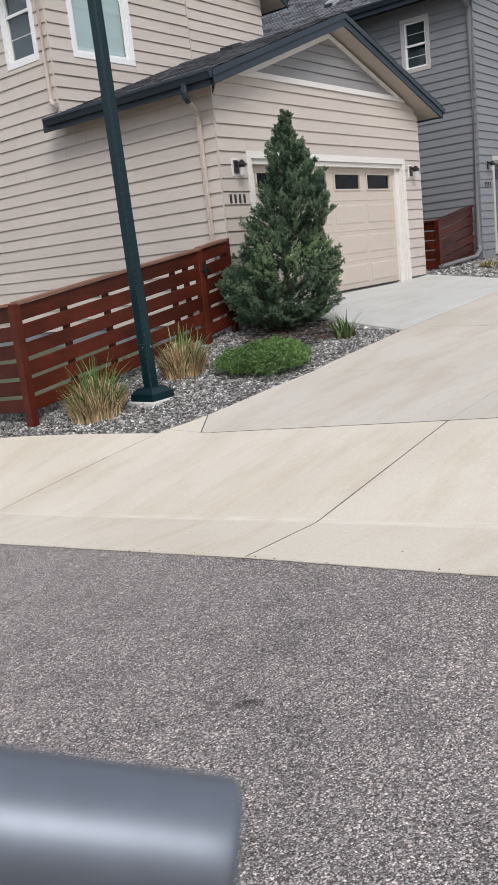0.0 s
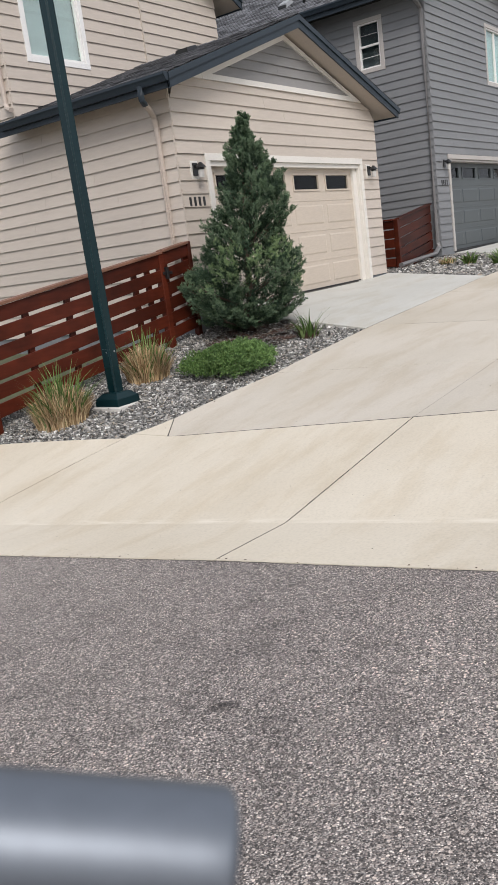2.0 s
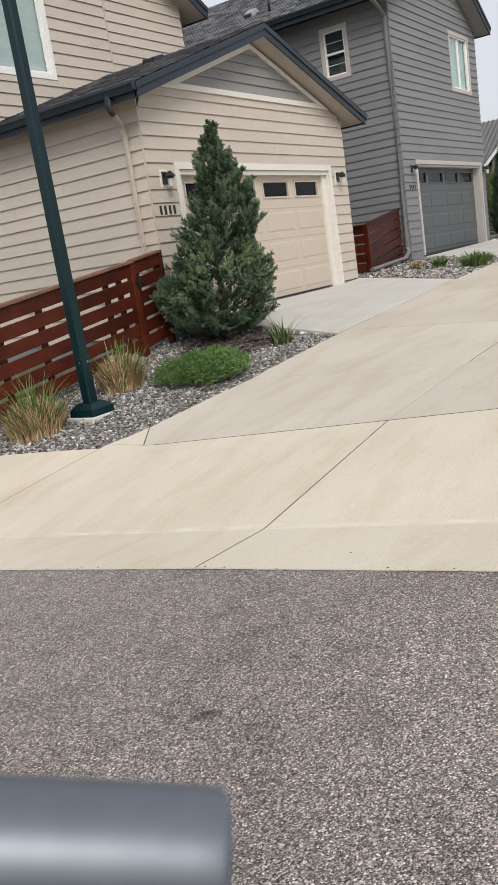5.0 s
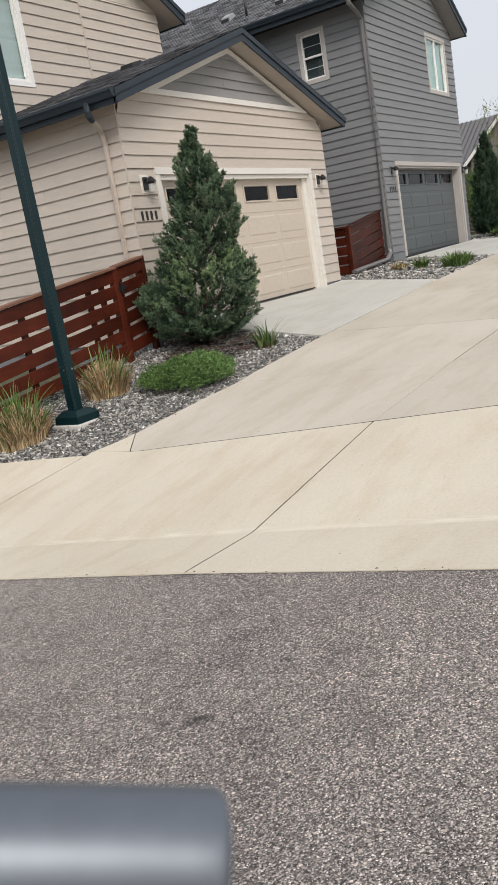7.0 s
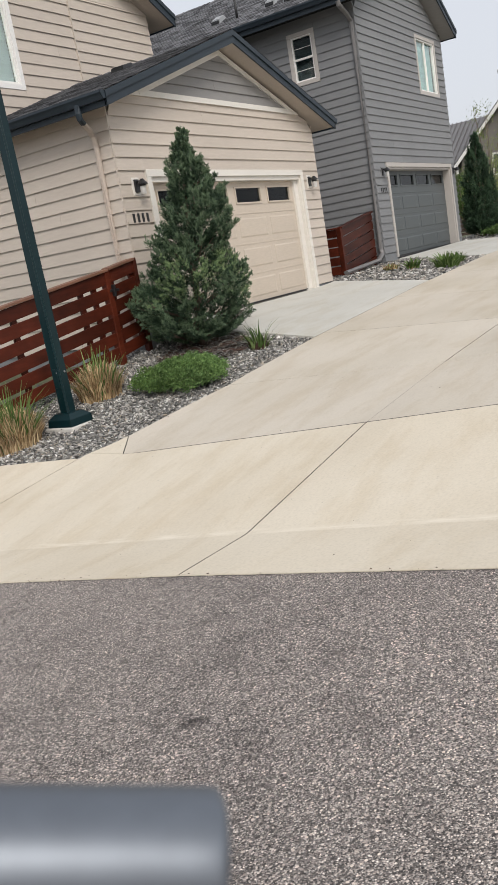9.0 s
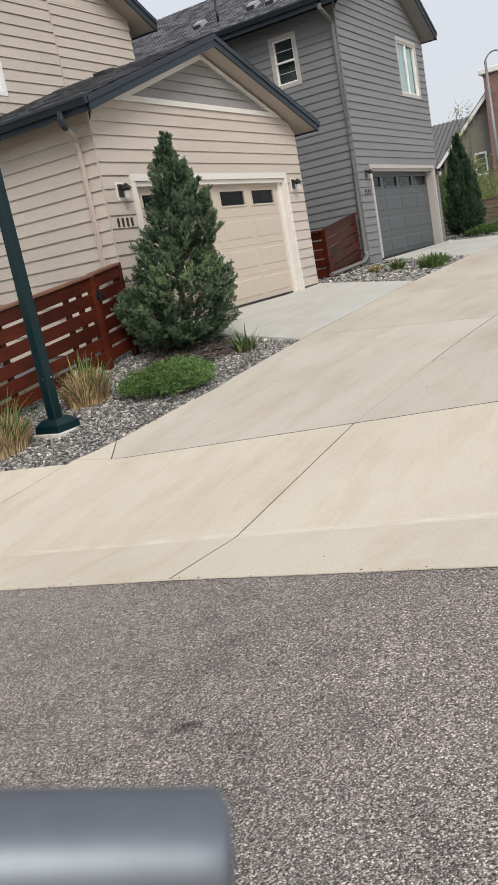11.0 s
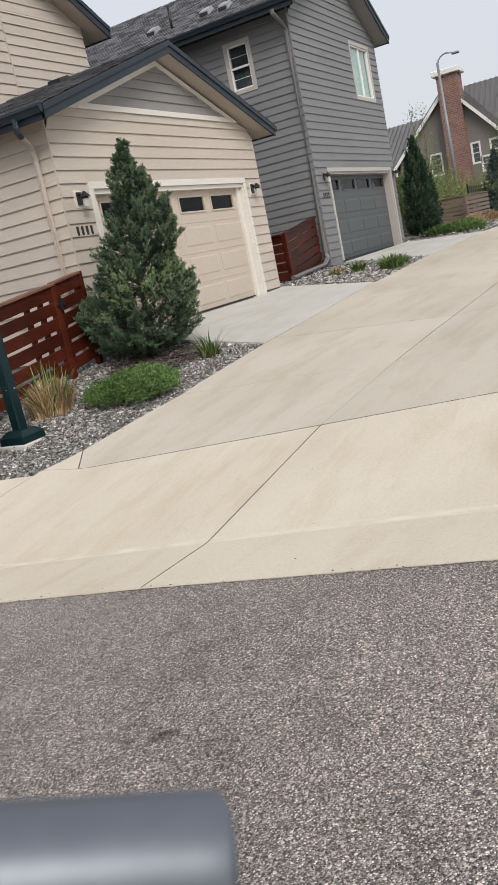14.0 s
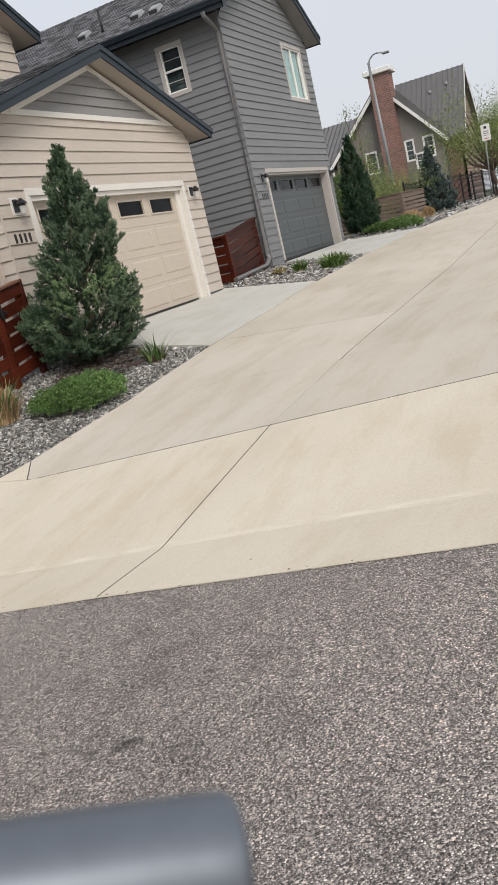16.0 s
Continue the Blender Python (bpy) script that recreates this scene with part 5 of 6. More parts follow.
def low_shrub(name, x, y, rx, ry, h, n, per, leaf_len, material, label, seed, turn=0.0):
    rng = np.random.default_rng(seed)
    z0 = land(x, y)
    shrub = root(name, (x, y, z0), label, "shrub")
    th = rng.uniform(0, math.tau, n)
    ph = np.arcsin(rng.uniform(0, 1, n) ** 0.8)
    wob = 1 + 0.13 * np.sin(3 * th + seed) + 0.08 * np.sin(7 * th) + rng.normal(0, 0.05, n)
    k = 1 - 0.35 * rng.uniform(0, 1, n) ** 2
    lx, ly = rx * np.cos(ph) * np.cos(th) * wob * k, ry * np.cos(ph) * np.sin(th) * wob * k
    X, Y = x + lx * math.cos(turn) - ly * math.sin(turn), y + lx * math.sin(turn) + ly * math.cos(turn)
    zl = np.array([land(a, b) for a, b in zip(X, Y)])
    Z = zl + 0.02 + h * np.sin(ph) ** 0.7 * k * (1 + 0.12 * np.sin(9 * th + 5 * ph))
    for a, b, c in zip(rng.uniform(X.min(), X.max(), 46), rng.uniform(Y.min(), Y.max(), 46), rng.uniform(-0.35, 0.32, 46)):
        Z += c * h * np.exp(-((X - a) ** 2 + (Y - b) ** 2) / (0.16 * rx) ** 2) * np.sin(ph)
    P = np.stack([X, Y, Z], 1)
    D = np.stack([lx / rx, ly / ry, np.full(n, 0.9)], 1) + rng.normal(0, 0.35, (n, 3))
    v, f = sprays(P, D, rng, per, leaf_len * 2, leaf_len, leaf_len * 0.3)
    from_arrays("foliage", v, f, material, shrub)
    for i in range(10):
        a = i * 0.63
        part("stem", sweep([(x, y, z0 - 0.03), (x + rx * 0.3 * math.cos(a), y + ry * 0.3 * math.sin(a), land(x, y) + h * 0.35), (x + rx * 0.65 * math.cos(a), y + ry * 0.65 * math.sin(a), land(x + rx * 0.6 * math.cos(a), y + ry * 0.6 * math.sin(a)) + h * 0.55)], [0.012, 0.008, 0.003], 5), BARK, shrub)
    return shrub


def juniper(name, x, y, h, label, seed):
    """An upright juniper that leans a little: feathery plumes sweep up and out, paler at the tips, with crown shade put
    into the inner leaves' colour.
    """
    rng = np.random.default_rng(seed)
    z0 = land(x, y)
    tree_ = root(name, (x, y, z0), label, "evergreen tree")
    sx, sy = 0.581, -0.815                      # the way of its lean
    hs = (0.0, 0.03, 0.10, 0.17, 0.28, 0.34, 0.38, 0.46, 0.53, 0.61, 0.68, 0.79, 0.84, 0.92, 1.0)
    half = (0.30, 0.50, 0.72, 0.79, 0.83, 0.76, 0.66, 0.50, 0.56, 0.56, 0.49, 0.34, 0.28, 0.14, 0.03)
    mid = (0.0, -0.01, -0.10, -0.13, -0.03, 0.03, 0.07, 0.09, 0.14, 0.18, 0.26, 0.22, 0.22, 0.19, 0.25)
    part("trunk", sweep([(x, y, z0 - 0.1), (x + 0.07 * sx, y + 0.07 * sy, z0 + h * 0.45), (x + 0.2 * sx, y + 0.2 * sy, z0 + h * 0.95)], [0.055, 0.035, 0.006], 8), BARK, tree_)
    groups = {"inner_foliage": [], "outer_foliage": [], "new_growth": []}
    clumps = 60
    c_th, c_u = rng.uniform(0, math.tau, clumps), rng.uniform(0.03, 0.95, clumps)
    c_amp = rng.uniform(-0.42, 0.2, clumps)
    n = 620
    for k in range(n):
        u = 1 - (1 - (k + rng.uniform(0, 1)) / n) ** 0.70
        th = k * 2.39996 + rng.normal(0, 0.3)
        da = (th - c_th + math.pi) % math.tau - math.pi
        lump = float(np.sum(c_amp * np.exp(-(da / 0.5) ** 2 - ((u - c_u) / 0.05) ** 2)))
        wide, off = np.interp(u, hs, half), np.interp(u, hs, mid)
        deep = rng.uniform() < 0.22
        reach = wide * (1.0 + np.clip(lump, -0.42, 0.2)) * (rng.uniform(0.45, 0.7) if deep else rng.uniform(0.84, 1.03) if k % 7 else rng.uniform(1.04, 1.2))
        L = (0.16 + 0.20 * min(1.0, wide / 0.7)) * rng.uniform(0.75, 1.3)
        d = np.array([math.cos(th), math.sin(th), 0.5 + 1.5 * u ** 1.5 + rng.normal(0, 0.3)])
        d /= np.linalg.norm(d)
        tip = np.array([x + off * sx + reach * math.cos(th), y + off * sy + reach * math.sin(th), z0 + 0.05 + u * h * 0.965])
        start = tip - d * L * 0.9
        start[2] = max(start[2], z0 + 0.04)
        P, D, edge = plume(start, d, L, 0.12 * (0.6 + 0.5 * min(1.0, wide / 0.6)), rng, 17, 34, 0.024)
        fresh = 0.20 < u < 0.42 and math.cos(th - 3.9) > 0.45 and rng.uniform() < 0.7
        # deep plumes keep more dark leaves, so inner shade is painted by depth
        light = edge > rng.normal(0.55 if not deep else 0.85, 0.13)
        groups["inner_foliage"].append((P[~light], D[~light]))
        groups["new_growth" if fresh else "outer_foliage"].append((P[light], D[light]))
        if k % 8 == 0:
            part("limb", sweep([(x + off * 0.8 * sx, y + off * 0.8 * sy, max(z0, start[2] - 0.3 * reach)), tuple(start), tuple(start + d * L * 0.7)], [0.014, 0.009, 0.003], 5), BARK, tree_)
    for pname, mat in (("inner_foliage", SHADED_JUNIPER), ("outer_foliage", JUNIPER_EDGE), ("new_growth", JUNIPER_TIP)):
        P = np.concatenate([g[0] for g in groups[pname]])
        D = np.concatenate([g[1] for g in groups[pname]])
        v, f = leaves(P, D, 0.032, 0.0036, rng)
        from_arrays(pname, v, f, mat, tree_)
    return tree_


juniper("juniper_tree", 9.62, 6.84, 2.98, "blue-green upright juniper with light new growth at its foot", 41)
low_shrub("juniper_shrub", 7.80, 5.92, 0.53, 0.42, 0.23, 4200, 8, 0.028, SHRUB, "low spreading bright green shrub on river rock", 43, turn=radians(-52))
grass_clump("grass_clump", 5.98, 6.98, 0.37, 0.46, 0.80, 1700, 210, "cut-back straw-coloured grass with fresh green blades", "ornamental grass", 51, "grasses in the bed", splay=0.46, flop=0.6)
grass_clump("grass_clump", 7.47, 6.98, 0.33, 0.48, 0.74, 1700, 120, "dry tan ornamental grass with a few green blades", "ornamental grass", 52, "grasses in the bed", splay=0.46, flop=0.5)
grass_clump("strap_leaf_plant", 9.52, 5.86, 0.17, 0.2, 0.56, 150, 46, "small clump of arching green strap leaves", "plant", 53, straw=MULCH, flop=0.75, width=0.009)
grass_clump("daylily", 17.15, 5.62, 0.30, 0.2, 0.44, 0, 260, "bright green daylily clump in river rock", "plant", 54, "daylilies", flop=0.8, width=0.013)
grass_clump("daylily", 18.0, 5.66, 0.18, 0.2, 0.30, 0, 120, "small green daylily clump in river rock", "plant", 55, "daylilies", flop=0.8, width=0.013)
grass_clump("daylily", 17.3, 6.42, 0.16, 0.2, 0.36, 20, 110, "small daylily with a few dry leaves", "plant", 56, "daylilies", flop=0.8, width=0.012)
grass_clump("sedum", 17.4, 6.95, 0.22, 0.2, 0.2, 140, 60, "low brownish plant in river rock", "plant", 57, flop=0.9, width=0.012)

# mulch ring at the juniper's foot
rng = np.random.default_rng(8)
MV, MF = [], []
for i in range(1500):
    a, q = rng.uniform(0, math.tau), 0.75 * math.sqrt(rng.uniform(0, 1))
    x, y = 9.2 + q * math.cos(a), 6.55 + q * math.sin(a) * 0.8
    z = land(x, y) + rng.uniform(0.005, 0.03)
    c, s = math.cos(a * 7), math.sin(a * 7)
    L, w = rng.uniform(0.012, 0.035), rng.uniform(0.004, 0.009)
    k = len(MV)
    MV += [(x - c * L - s * w, y - s * L + c * w, z), (x + c * L - s * w, y + s * L + c * w, z + rng.uniform(-0.008, 0.008)), (x + c * L + s * w, y + s * L - c * w, z + 0.004), (x - c * L + s * w, y - s * L - c * w, z + 0.006)]
    MF.append((k, k + 1, k + 2, k + 3))
tagged(from_arrays("mulch", MV, MF, MULCH, None), "red-brown bark mulch under the juniper", "mulch", kind="stuff")

# ---- the far end of the drive ----
conifer("arborvitae", 26.9, 7.5, 3.15, 0.56, 420, 1.9, 0.032, ARBOR, ARBOR_TIP, "tall dense dark green arborvitae beside the grey house", "evergreen tree", 61, (0.85, 1.0, 0.92, 0.75, 0.48, 0.04), 0.4)
low_shrub("juniper_shrub", 26.6, 6.35, 0.85, 0.42, 0.2, 2600, 6, 0.06, SHRUB, "low dark green spreading shrub at the drive's edge", 62, turn=radians(-70))
grass_clump("grass_clump", 30.2, 6.62, 0.46, 0.52, 0.46, 2600, 30, "round tan ornamental grass by the drive", "ornamental grass", 63, "far grasses", width=0.012, splay=0.3)
grass_clump("grass_clump", 34.4, 6.9, 0.36, 0.48, 0.46, 2000, 30, "small round tan ornamental grass", "ornamental grass", 64, "far grasses", width=0.012, splay=0.3)
conifer("blue_spruce", 39.0, 7.35, 2.85, 1.0, 240, 0.12, 0.05, SPRUCE, SPRUCE_TIP, "young blue spruce with spreading branches", "evergreen tree", 65, (0.95, 0.9, 0.66, 0.45, 0.24, 0.03), 0.55)

# weathered wooden fence behind the evergreen
wf = root("wooden_fence", (31.0, 8.6, 0.3), "weathered brown horizontal board fence", "fence")
f4 = Face(31.0, 7.05, (0, 1), (-1, 0))
fence_panel(wf, f4, 0.0, 4.0, 0.22, 0.30, 1.12, pitch=0.15, gap=0.04, posts=(2.0,), seed=66, wood=OLD_WOOD, cap_wood=OLD_WOOD)
for a in (0.0, 2.0, 4.0):
    fence_post(wf, f4, a, 0.2, 1.36, 0.1, OLD_WOOD, 0.0)
f5 = Face(31.0, 7.05, (1, 0), (0, -1))
fence_panel(wf, f5, 0.05, 4.0, 0.22, 0.25, 1.12, pitch=0.15, gap=0.04, posts=(2.0,), seed=67, wood=OLD_WOOD, cap_wood=OLD_WOOD)

# iron fence
iron = root("iron_fence", (44.0, 7.6, 0.3), "black iron picket fence along the drive", "fence")
ix0, iy0, ix1, iy1 = 36.0, 8.0, 54.0, 6.35
iu = Vector((ix1 - ix0, iy1 - iy0, 0)).normalized()
il = math.hypot(ix1 - ix0, iy1 - iy0)
fi = Face(ix0, iy0, iu[:2], (iu.y, -iu.x))
for z in (0.22, 1.25, 1.40):
    bm = bmesh.new()
    fi.box(bm, 0, il, -0.02, 0.02, 0.28 + z, 0.28 + z + 0.035)
    part("rail", bm, BLACK, iron)
for k in range(int(il / 0.24)):
    bm = bmesh.new()
    fi.box(bm, k * 0.24, k * 0.24 + 0.022, -0.011, 0.011, 0.33, 1.78)
    part("picket", bm, BLACK, iron)
for k in range(int(il / 2.4) + 1):
    bm = bmesh.new()
    fi.box(bm, k * 2.4 - 0.035, k * 2.4 + 0.035, -0.035, 0.035, 0.15, 1.85, edge=0.006)
    part("post", bm, BLACK, iron)

# sign on a post
sign = root("street_sign", (45.0, 5.67, 0.25), "white and red parking sign on a grey post", "sign")
part("post", sweep([(45, 5.67, 0.1), (45, 5.5, 3.85)], 0.03, 8), GALV, sign)
bm = bmesh.new()
box(bm, 44.95, 44.965, 5.25, 5.68, 3.05, 3.83, 0.003)
part("plate", bm, SIGN_WHITE, sign)
for z0, z1, y0, y1, m in ((3.62, 3.74, 5.40, 5.53, BLACK), (3.47, 3.50, 5.33, 5.60, BLACK), (3.38, 3.41, 5.33, 5.60, BLACK), (3.29, 3.31, 5.35, 5.58, BLACK), (3.13, 3.17, 5.36, 5.57, SIGN_RED)):
    bm = bmesh.new()
    box(bm, 44.944, 44.949, y0, y1, z0, z1)
    part("sign_bar", bm, m, sign)

# tall street lamp
far_lamp = root("street_lamp", (42.0, 9.8, 0.2), "tall grey steel street lamp with a curved arm", "street lamp")
part("pole", sweep([(42, 9.8, 0.0), (42, 9.85, 4.0), (42, 9.92, 7.82)], [0.11, 0.085, 0.06], 12), GALV, far_lamp)
part("arm", sweep([(42, 9.92, 7.72), (42, 9.86, 7.9), (42, 9.75, 8.02), (42, 9.62, 8.10), (42, 9.45, 8.13), (42, 9.15, 8.06)], 0.035, 8), GALV, far_lamp)
bm = bmesh.new()
box(bm, 41.9, 42.1, 8.85, 9.2, 7.97, 8.07, 0.03)
part("lamp_head", bm, GALV, far_lamp)

# ---- far house with a brick chimney ----
HX = 60.0
far = root("house", (HX + 4, 11.0, 0.3), "taupe gabled house with red brick chimney and metal roof", "house")


def fy(v):
    return v * HX / 42.0


def fz(v):
    return 0.76 + (v - 0.76) * HX / 42.0


hf = Face(HX, 0, (0, 1), (-1, 0))
apex_y, apex_z, eave_z = 13.8, 9.1, 4.98
gl, gr = 17.8, 10.15


def f_clip(z):
    k = max(0.0, (z - eave_z) / (apex_z - eave_z))
    return (gr + (apex_y - gr) * k, gl + (apex_y - gl) * k - 1e-3)


fwins = [(fy(10.39), fy(10.89), fz(2.78), fz(3.73)), (fy(8.52), fy(8.86), fz(2.93), fz(3.82)), (fy(8.14), fy(8.45), fz(2.5), fz(3.11)), (fy(7.55), fy(7.97), fz(2.9), fz(3.8)), (fy(8.2), fy(8.6), fz(1.1), fz(1.9)), (fy(7.5), fy(7.8), fz(1.3), fz(2.3))]
fw = wall("gable_wall", hf, 30, -0.2, apex_z, fwins, FAR_STUCCO, far, clip=f_clip)
for q in fwins:
    window(hf, *q, far, WHITE, "hung", label="white window in the taupe wall")
bm = bmesh.new()
box(bm, HX + 1.0, HX + 1.1, gr, gl, 0.2, 6.0)
part("room_wall", bm, ROOM, far)


def seam_roof(pts, n, name, parent):
    """A metal roof slope between four corners (eave start, eave end, ridge end, ridge start), with raised seams."""
    a, b, c, d = [Vector(p) for p in pts]
    nrm = (b - a).cross(d - a).normalized()
    bm = bmesh.new()
    hexa(bm, [a - nrm * 0.1, b - nrm * 0.1, c - nrm * 0.1, d - nrm * 0.1, a, b, c, d])
    bmesh.ops.recalc_face_normals(bm, faces=bm.faces[:])
    roof = part(name, bm, METAL_ROOF, parent)
    for k in range(n + 1):
        p, q = a.lerp(b, k / n), d.lerp(c, k / n)
        u = (b - a).normalized() * 0.03
        bm = bmesh.new()
        hexa(bm, [p - u, p + u, q + u, q - u, p - u + nrm * 0.07, p + u + nrm * 0.07, q + u + nrm * 0.07, q - u + nrm * 0.07])
        bmesh.ops.recalc_face_normals(bm, faces=bm.faces[:])
        part("seam", bm, METAL_ROOF, roof)
    return roof


seam_roof([(HX - 0.4, gr - 0.5, eave_z - 0.35), (HX + 9, gr - 0.5, eave_z - 0.35), (HX + 9, apex_y, apex_z + 0.15), (HX - 0.4, apex_y, apex_z + 0.15)], 16, "roof_slope", far)
seam_roof([(HX + 9, gl + 0.5, eave_z - 0.35), (HX - 0.4, gl + 0.5, eave_z - 0.35), (HX - 0.4, apex_y, apex_z + 0.15), (HX + 9, apex_y, apex_z + 0.15)], 16, "roof_slope", far)
for ya, za in ((gr - 0.5, eave_z - 0.35), (gl + 0.5, eave_z - 0.35)):
    bm = bmesh.new()
    hexa(bm, [(HX - 0.45, ya, za - 0.3), (HX - 0.45, apex_y, apex_z - 0.15), (HX - 0.40, apex_y, apex_z - 0.15), (HX - 0.40, ya, za - 0.3),
              (HX - 0.45, ya, za), (HX - 0.45, apex_y, apex_z + 0.15), (HX - 0.40, apex_y, apex_z + 0.15), (HX - 0.40, ya, za)])
    bmesh.ops.recalc_face_normals(bm, faces=bm.faces[:])
    part("rake_board", bm, WHITE, far)
# left wing with a seamed roof facing the drive
wing_l, wing_r = fy(14.2), fy(10.2)
seam_roof([(HX + 0.5, wing_l, fz(3.75)), (HX + 0.5, wing_r, fz(3.75)), (HX + 6, wing_r, fz(6.0)), (HX + 6, wing_l, fz(6.0))], 16, "wing_roof", far)
wall("wing_wall", Face(HX + 0.9, wing_r, (0, 1), (-1, 0)), wing_l - wing_r, -0.2, fz(3.72), [], FAR_STUCCO, far)
# right wing: a ridge across, seamed roof, and a brick gable end towards the drive
WX0, WX1, WY, WR, WE = HX + 1.8, HX + 10.6, 9.2, 9.75, 4.83
WM = (WX0 + WX1) / 2
seam_roof([(WX0, 13.9, WE), (WX0, WY - 0.35, WE), (WM, WY - 0.35, WR), (WM, 13.9, WR)], 13, "wing_roof", far)
seam_roof([(WX1, WY - 0.35, WE), (WX1, 13.9, WE), (WM, 13.9, WR), (WM, WY - 0.35, WR)], 13, "wing_roof", far)
wall("wing_front_wall", Face(WX0 + 0.5, WY, (0, 1), (-1, 0)), 11.0 - WY, -0.2, WE + 0.1, [], BRICK, far)


def w_clip(z):
    k = max(0.0, (z - WE - 0.4) / (WR - WE - 0.5)) * (WM - WX0 - 0.5)
    return (k, WX1 - WX0 - 1.0 - k)


wing_end = Face(WX0 + 0.5, WY, (1, 0), (0, -1))
wall("brick_gable", wing_end, WX1 - WX0 - 1.0, -0.2, 8.6, [], BRICK, far, clip=w_clip)
wall("gable_panel", wing_end, WX1 - WX0 - 1.0, 8.605, 9.6, [], WHITE, far, clip=w_clip)
for xe in (WX0, WX1):
    bm = bmesh.new()
    hexa(bm, [(xe, WY - 0.40, WE - 0.3), (WM, WY - 0.40, WR - 0.3), (WM, WY - 0.36, WR - 0.3), (xe, WY - 0.36, WE - 0.3),
              (xe, WY - 0.40, WE), (WM, WY - 0.40, WR), (WM, WY - 0.36, WR), (xe, WY - 0.36, WE)])
    bmesh.ops.recalc_face_normals(bm, faces=bm.faces[:])
    part("rake_board", bm, WHITE, far)
# small round vents on the seamed roof
for y, k in ((11.3, 0.72), (10.1, 0.78)):
    bm = bmesh.new()
    bmesh.ops.create_cone(bm, cap_ends=True, segments=12, radius1=0.15, radius2=0.1, depth=0.22, matrix=Matrix.Translation((WX0 + (WM - WX0) * k, y, WE + (WR - WE) * k + 0.08)))
    part("roof_vent", bm, VENT, far)
# chimney
cy0, cy1 = 12.85, 14.25
bm = bmesh.new()
box(bm, HX - 0.75, HX + 0.6, cy0, cy1, 0.0, 9.85, 0.02)
chim = part("chimney", bm, BRICK, far, "tall red brick chimney")
bm = bmesh.new()
box(bm, HX - 0.95, HX + 0.8, cy0 - 0.22, cy1 + 0.26, 9.85, 10.22, 0.05)
part("chimney_cap", bm, WHITE, chim, "pale chimney cap")


# ---- broadleaf trees beyond the fence ----
def tree(name, x, y, h, crown_r, trunk_h, limbs, count, leaf, label, seed, trunk_r=0.1, leaf_len=0.09, clumps=40):
    rng = np.random.default_rng(seed)
    z0 = land(x, y)
    t = root(name, (x, y, z0), label, "tree")
    part("trunk", sweep([(x, y, z0 - 0.1), (x + 0.1, y - 0.05, z0 + trunk_h * 0.5), (x - 0.05, y + 0.08, z0 + trunk_h)], [trunk_r, trunk_r * 0.8, trunk_r * 0.7], 8), BARK, t)
    tips = []
    for k in range(limbs):
        a = k * 2.4 + rng.uniform(-0.4, 0.4)
        rr = crown_r * rng.uniform(0.5, 0.95)
        e = Vector((x + math.cos(a) * rr, y + math.sin(a) * rr, z0 + trunk_h + (h - trunk_h) * rng.uniform(0.25, 0.95)))
        m = Vector((x, y, z0 + trunk_h)).lerp(e, 0.5) + Vector((0, 0, -0.12 * h * rng.uniform(0, 1)))
        part("limb", sweep([(x, y, z0 + trunk_h * 0.95), m, e], [trunk_r * 0.55, trunk_r * 0.32, 0.012], 6), BARK, t)
        tips += [e, m.lerp(e, 0.5)]
    C = []
    for k in range(clumps):
        c = np.array(tips[k % len(tips)]) + rng.normal(0, crown_r * 0.2, 3)
        C.append(c + rng.normal(0, crown_r * 0.17, (count // clumps, 3)))
    C = np.concatenate(C)
    v, f = leaves(C, rng.normal(size=C.shape), leaf_len, leaf_len * 0.38, rng)
    from_arrays("crown", v, f, leaf, t)
    return t


tree("spring_tree", 49.0, 5.9, 5.3, 2.5, 1.5, 16, 15000, SPRING, "spreading tree with sparse young green leaves", 71, 0.17, 0.085, 70)
tree("spring_tree", 53.0, 4.7, 4.2, 2.0, 1.0, 9, 24000, BLADE, "leafy green tree beyond the iron fence", 72, 0.1, 0.1, 50)
tree("sapling", 33.5, 8.85, 4.9, 0.75, 1.6, 9, 1500, SPRING, "slender sapling with sparse new leaves", 73, 0.035, 0.06, 26)
tree("flowering_shrub", 38.0, 8.9, 2.6, 1.5, 0.4, 10, 9000, SPRING, "loose yellow-green shrub behind the wooden fence", 74, 0.04, 0.06, 50)
tree("flowering_shrub", 36.0, 9.9, 2.4, 1.1, 0.4, 8, 6000, SPRING, "loose yellow-green shrub behind the wooden fence", 75, 0.04, 0.06, 40)
tree("green_shrub", 30.0, 8.9, 2.3, 0.7, 0.4, 8, 6000, BLADE, "fresh green shrub beside the grey house", 76, 0.03, 0.055, 30)

# ---- satin metal tube close to the lens ----
TR = Vector((0.5154, -0.8407, -0.166))
TU = Vector((0.2707, -0.0241, 0.9624))
TB = Vector((-0.8131, -0.5409, 0.2151))
R_TUBE = 0.0088
TR, TU, TB = (TR - TU * 0.1 - TB * 0.2).normalized(), (TU + TR * 0.1).normalized(), (TB + TR * 0.2).normalized()
end = Vector((0.0687, 0.0567, 0.76 - 0.0623)) - (TU * 0.92 + TB * 0.39) * R_TUBE - TU * 0.0022
rail = root("tube_rail", (end - TR * 0.75).to_tuple()[:2] + (land(-0.3, 0.7),), "satin grey metal tube rail with a rounded end", "rail")
far_end = end - TR * 0.62
pts = [end - TR * (0.0016 - 0.0016 * math.sin(k / 5 * math.pi / 2)) for k in range(5, -1, -1)]
rad = [R_TUBE - 0.0016 + 0.0016 * math.cos(k / 5 * math.pi / 2) for k in range(5, -1, -1)]
pts.append(far_end)
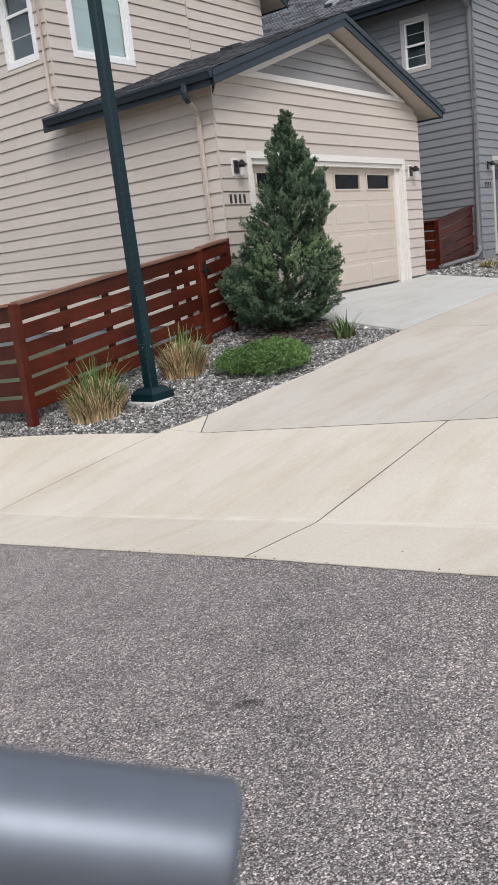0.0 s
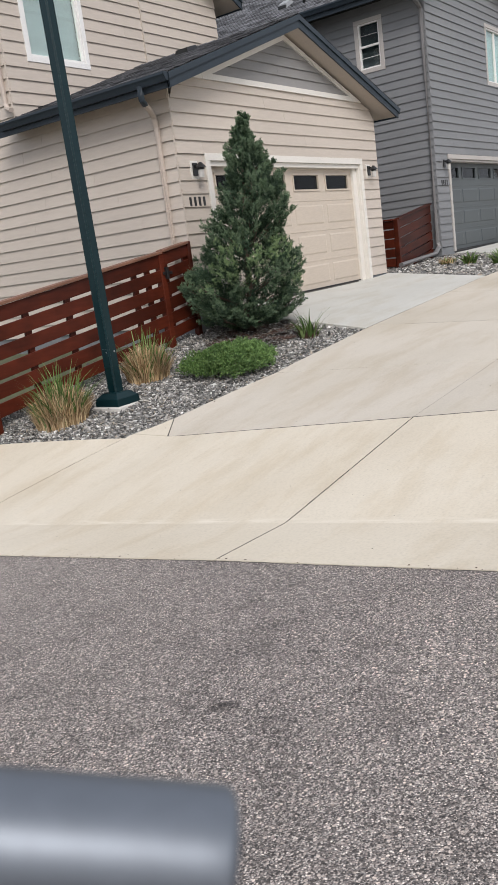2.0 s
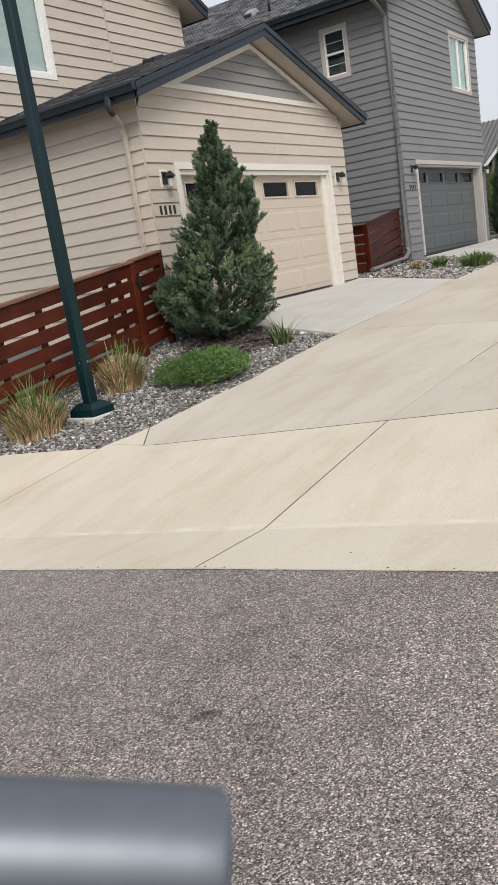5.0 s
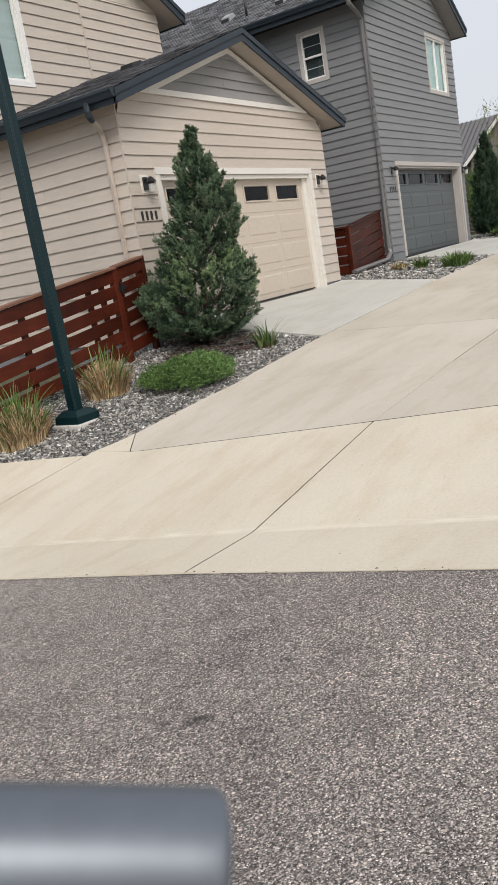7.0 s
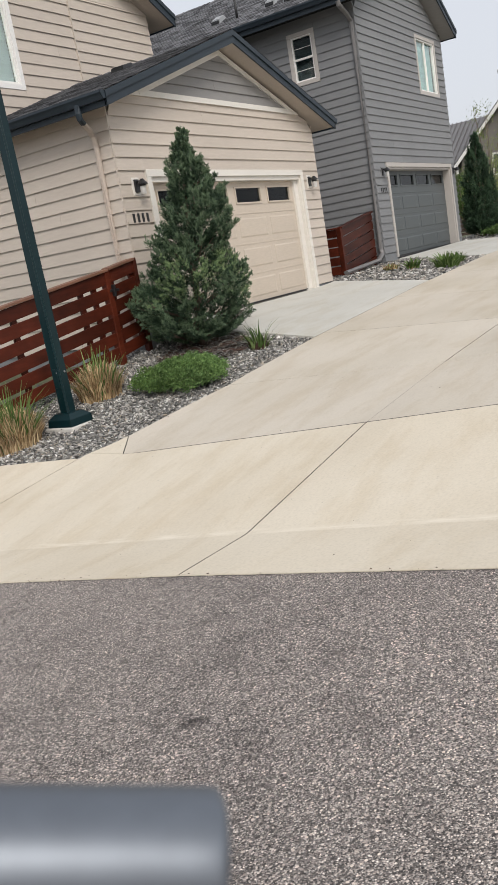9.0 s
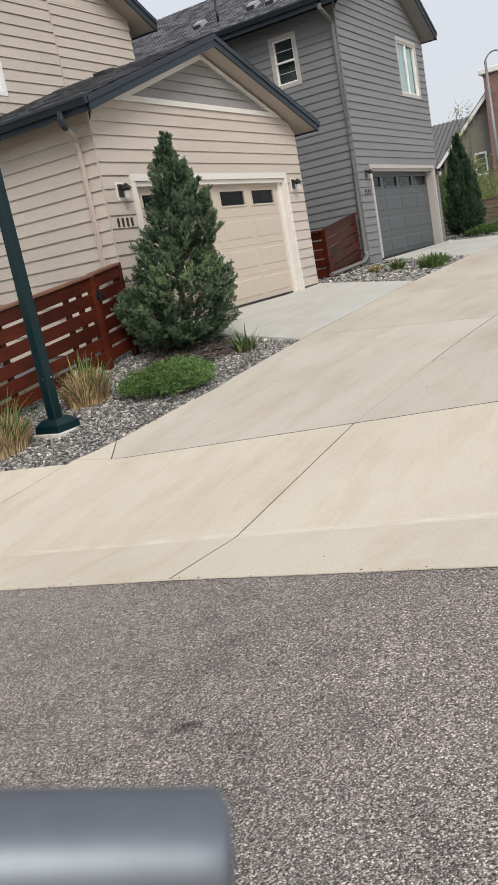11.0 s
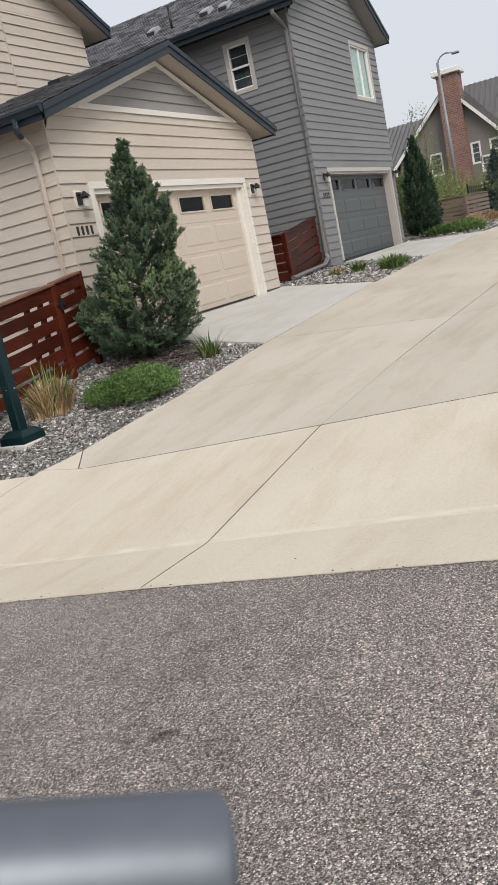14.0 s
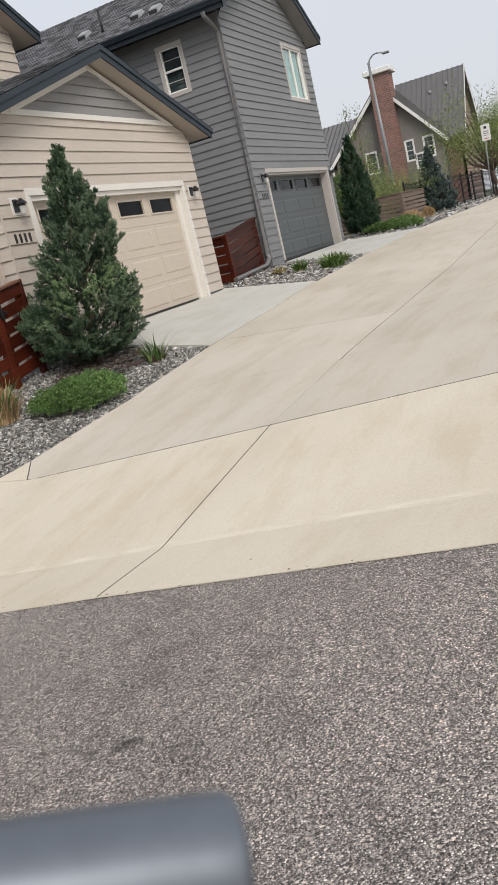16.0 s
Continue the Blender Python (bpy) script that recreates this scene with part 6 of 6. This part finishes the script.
rad.append(R_TUBE)
for k in range(1, 9):
    a = k / 8 * math.pi / 2
    pts.append(far_end - TR * 0.12 * math.sin(a) - Vector((0, 0, 1)) * 0.12 * (1 - math.cos(a)))
    rad.append(R_TUBE)
foot = pts[-1].copy()
foot.z = land(foot.x, foot.y) - 0.05
pts.append(foot)
rad.append(R_TUBE)
part("tube", sweep([end - TR * 0.0041, end - TR * 0.00415, end - TR * 0.0048] + pts[6:], [R_TUBE] * 3 + rad[6:], 40), TUBE_METAL, rail)
part("end_cap", sweep(pts[:6] + [end - TR * 0.00405, end - TR * 0.0041], rad[:6] + [R_TUBE] * 2, 40), TUBE_METAL, rail, "rounded grey tube end")

# ---- small litter: loose chips on the road, crumbs along its edge, specks on the concrete ----
def crumbs(name, count, where, size, material, label, seed, lift=0.0):
    rng = np.random.default_rng(seed)
    base = np.array([(1, 0, 0), (-0.5, 0.8, 0), (-0.5, -0.8, 0), (0, 0, 0.45), (0, 0, -0.3)])
    tri = np.array([(0, 1, 3), (1, 2, 3), (2, 0, 3), (1, 0, 4), (2, 1, 4), (0, 2, 4)])
    V, F = [], []
    for k in range(count):
        x, y = where(rng)
        q = base * size * rng.lognormal(0, 0.4) * rng.uniform(0.6, 1.3, (1, 3))
        a = rng.uniform(0, 6.28)
        m = np.array(((math.cos(a), -math.sin(a), 0), (math.sin(a), math.cos(a), 0), (0, 0, 1)))
        V.append(q @ m.T + (x, y, land(x, y) + lift + size * 0.3))
        F.append(tri + 5 * k)
    return tagged(from_arrays(name, np.concatenate(V), np.concatenate(F), material, None), label, "litter", kind="stuff")


crumbs("stone_chips", 5200, lambda g: (g.uniform(0.9, 3.15), g.uniform(0.0, 5.6)), 0.0028, CHIP, "loose pale stone chips on the asphalt", 81, -0.004)
crumbs("road_edge_grit", 1800, lambda g: (3.185 - abs(g.normal(0, 0.014)), g.uniform(-1.0, 6.5)), 0.0026, SOIL, "dark grit along the edge of the road", 82)
crumbs("dirt_specks", 70, lambda g: (g.uniform(3.3, 9.5), g.uniform(0.3, 5.1)), 0.0035, SOIL, "dark specks of dirt on the concrete", 83)
crumbs("dry_leaf_bits", 45, lambda g: (3.19 + abs(g.normal(0, 0.03)), g.uniform(-0.5, 5.5)), 0.005, MULCH, "dry leaf bits caught at the road edge", 84)
crumbs("twig_bits", 200, lambda g: (g.uniform(5.9, 9.2), g.uniform(5.35, 7.4)), 0.007, MULCH, "dry plant bits lying on the river rock", 85, 0.012)
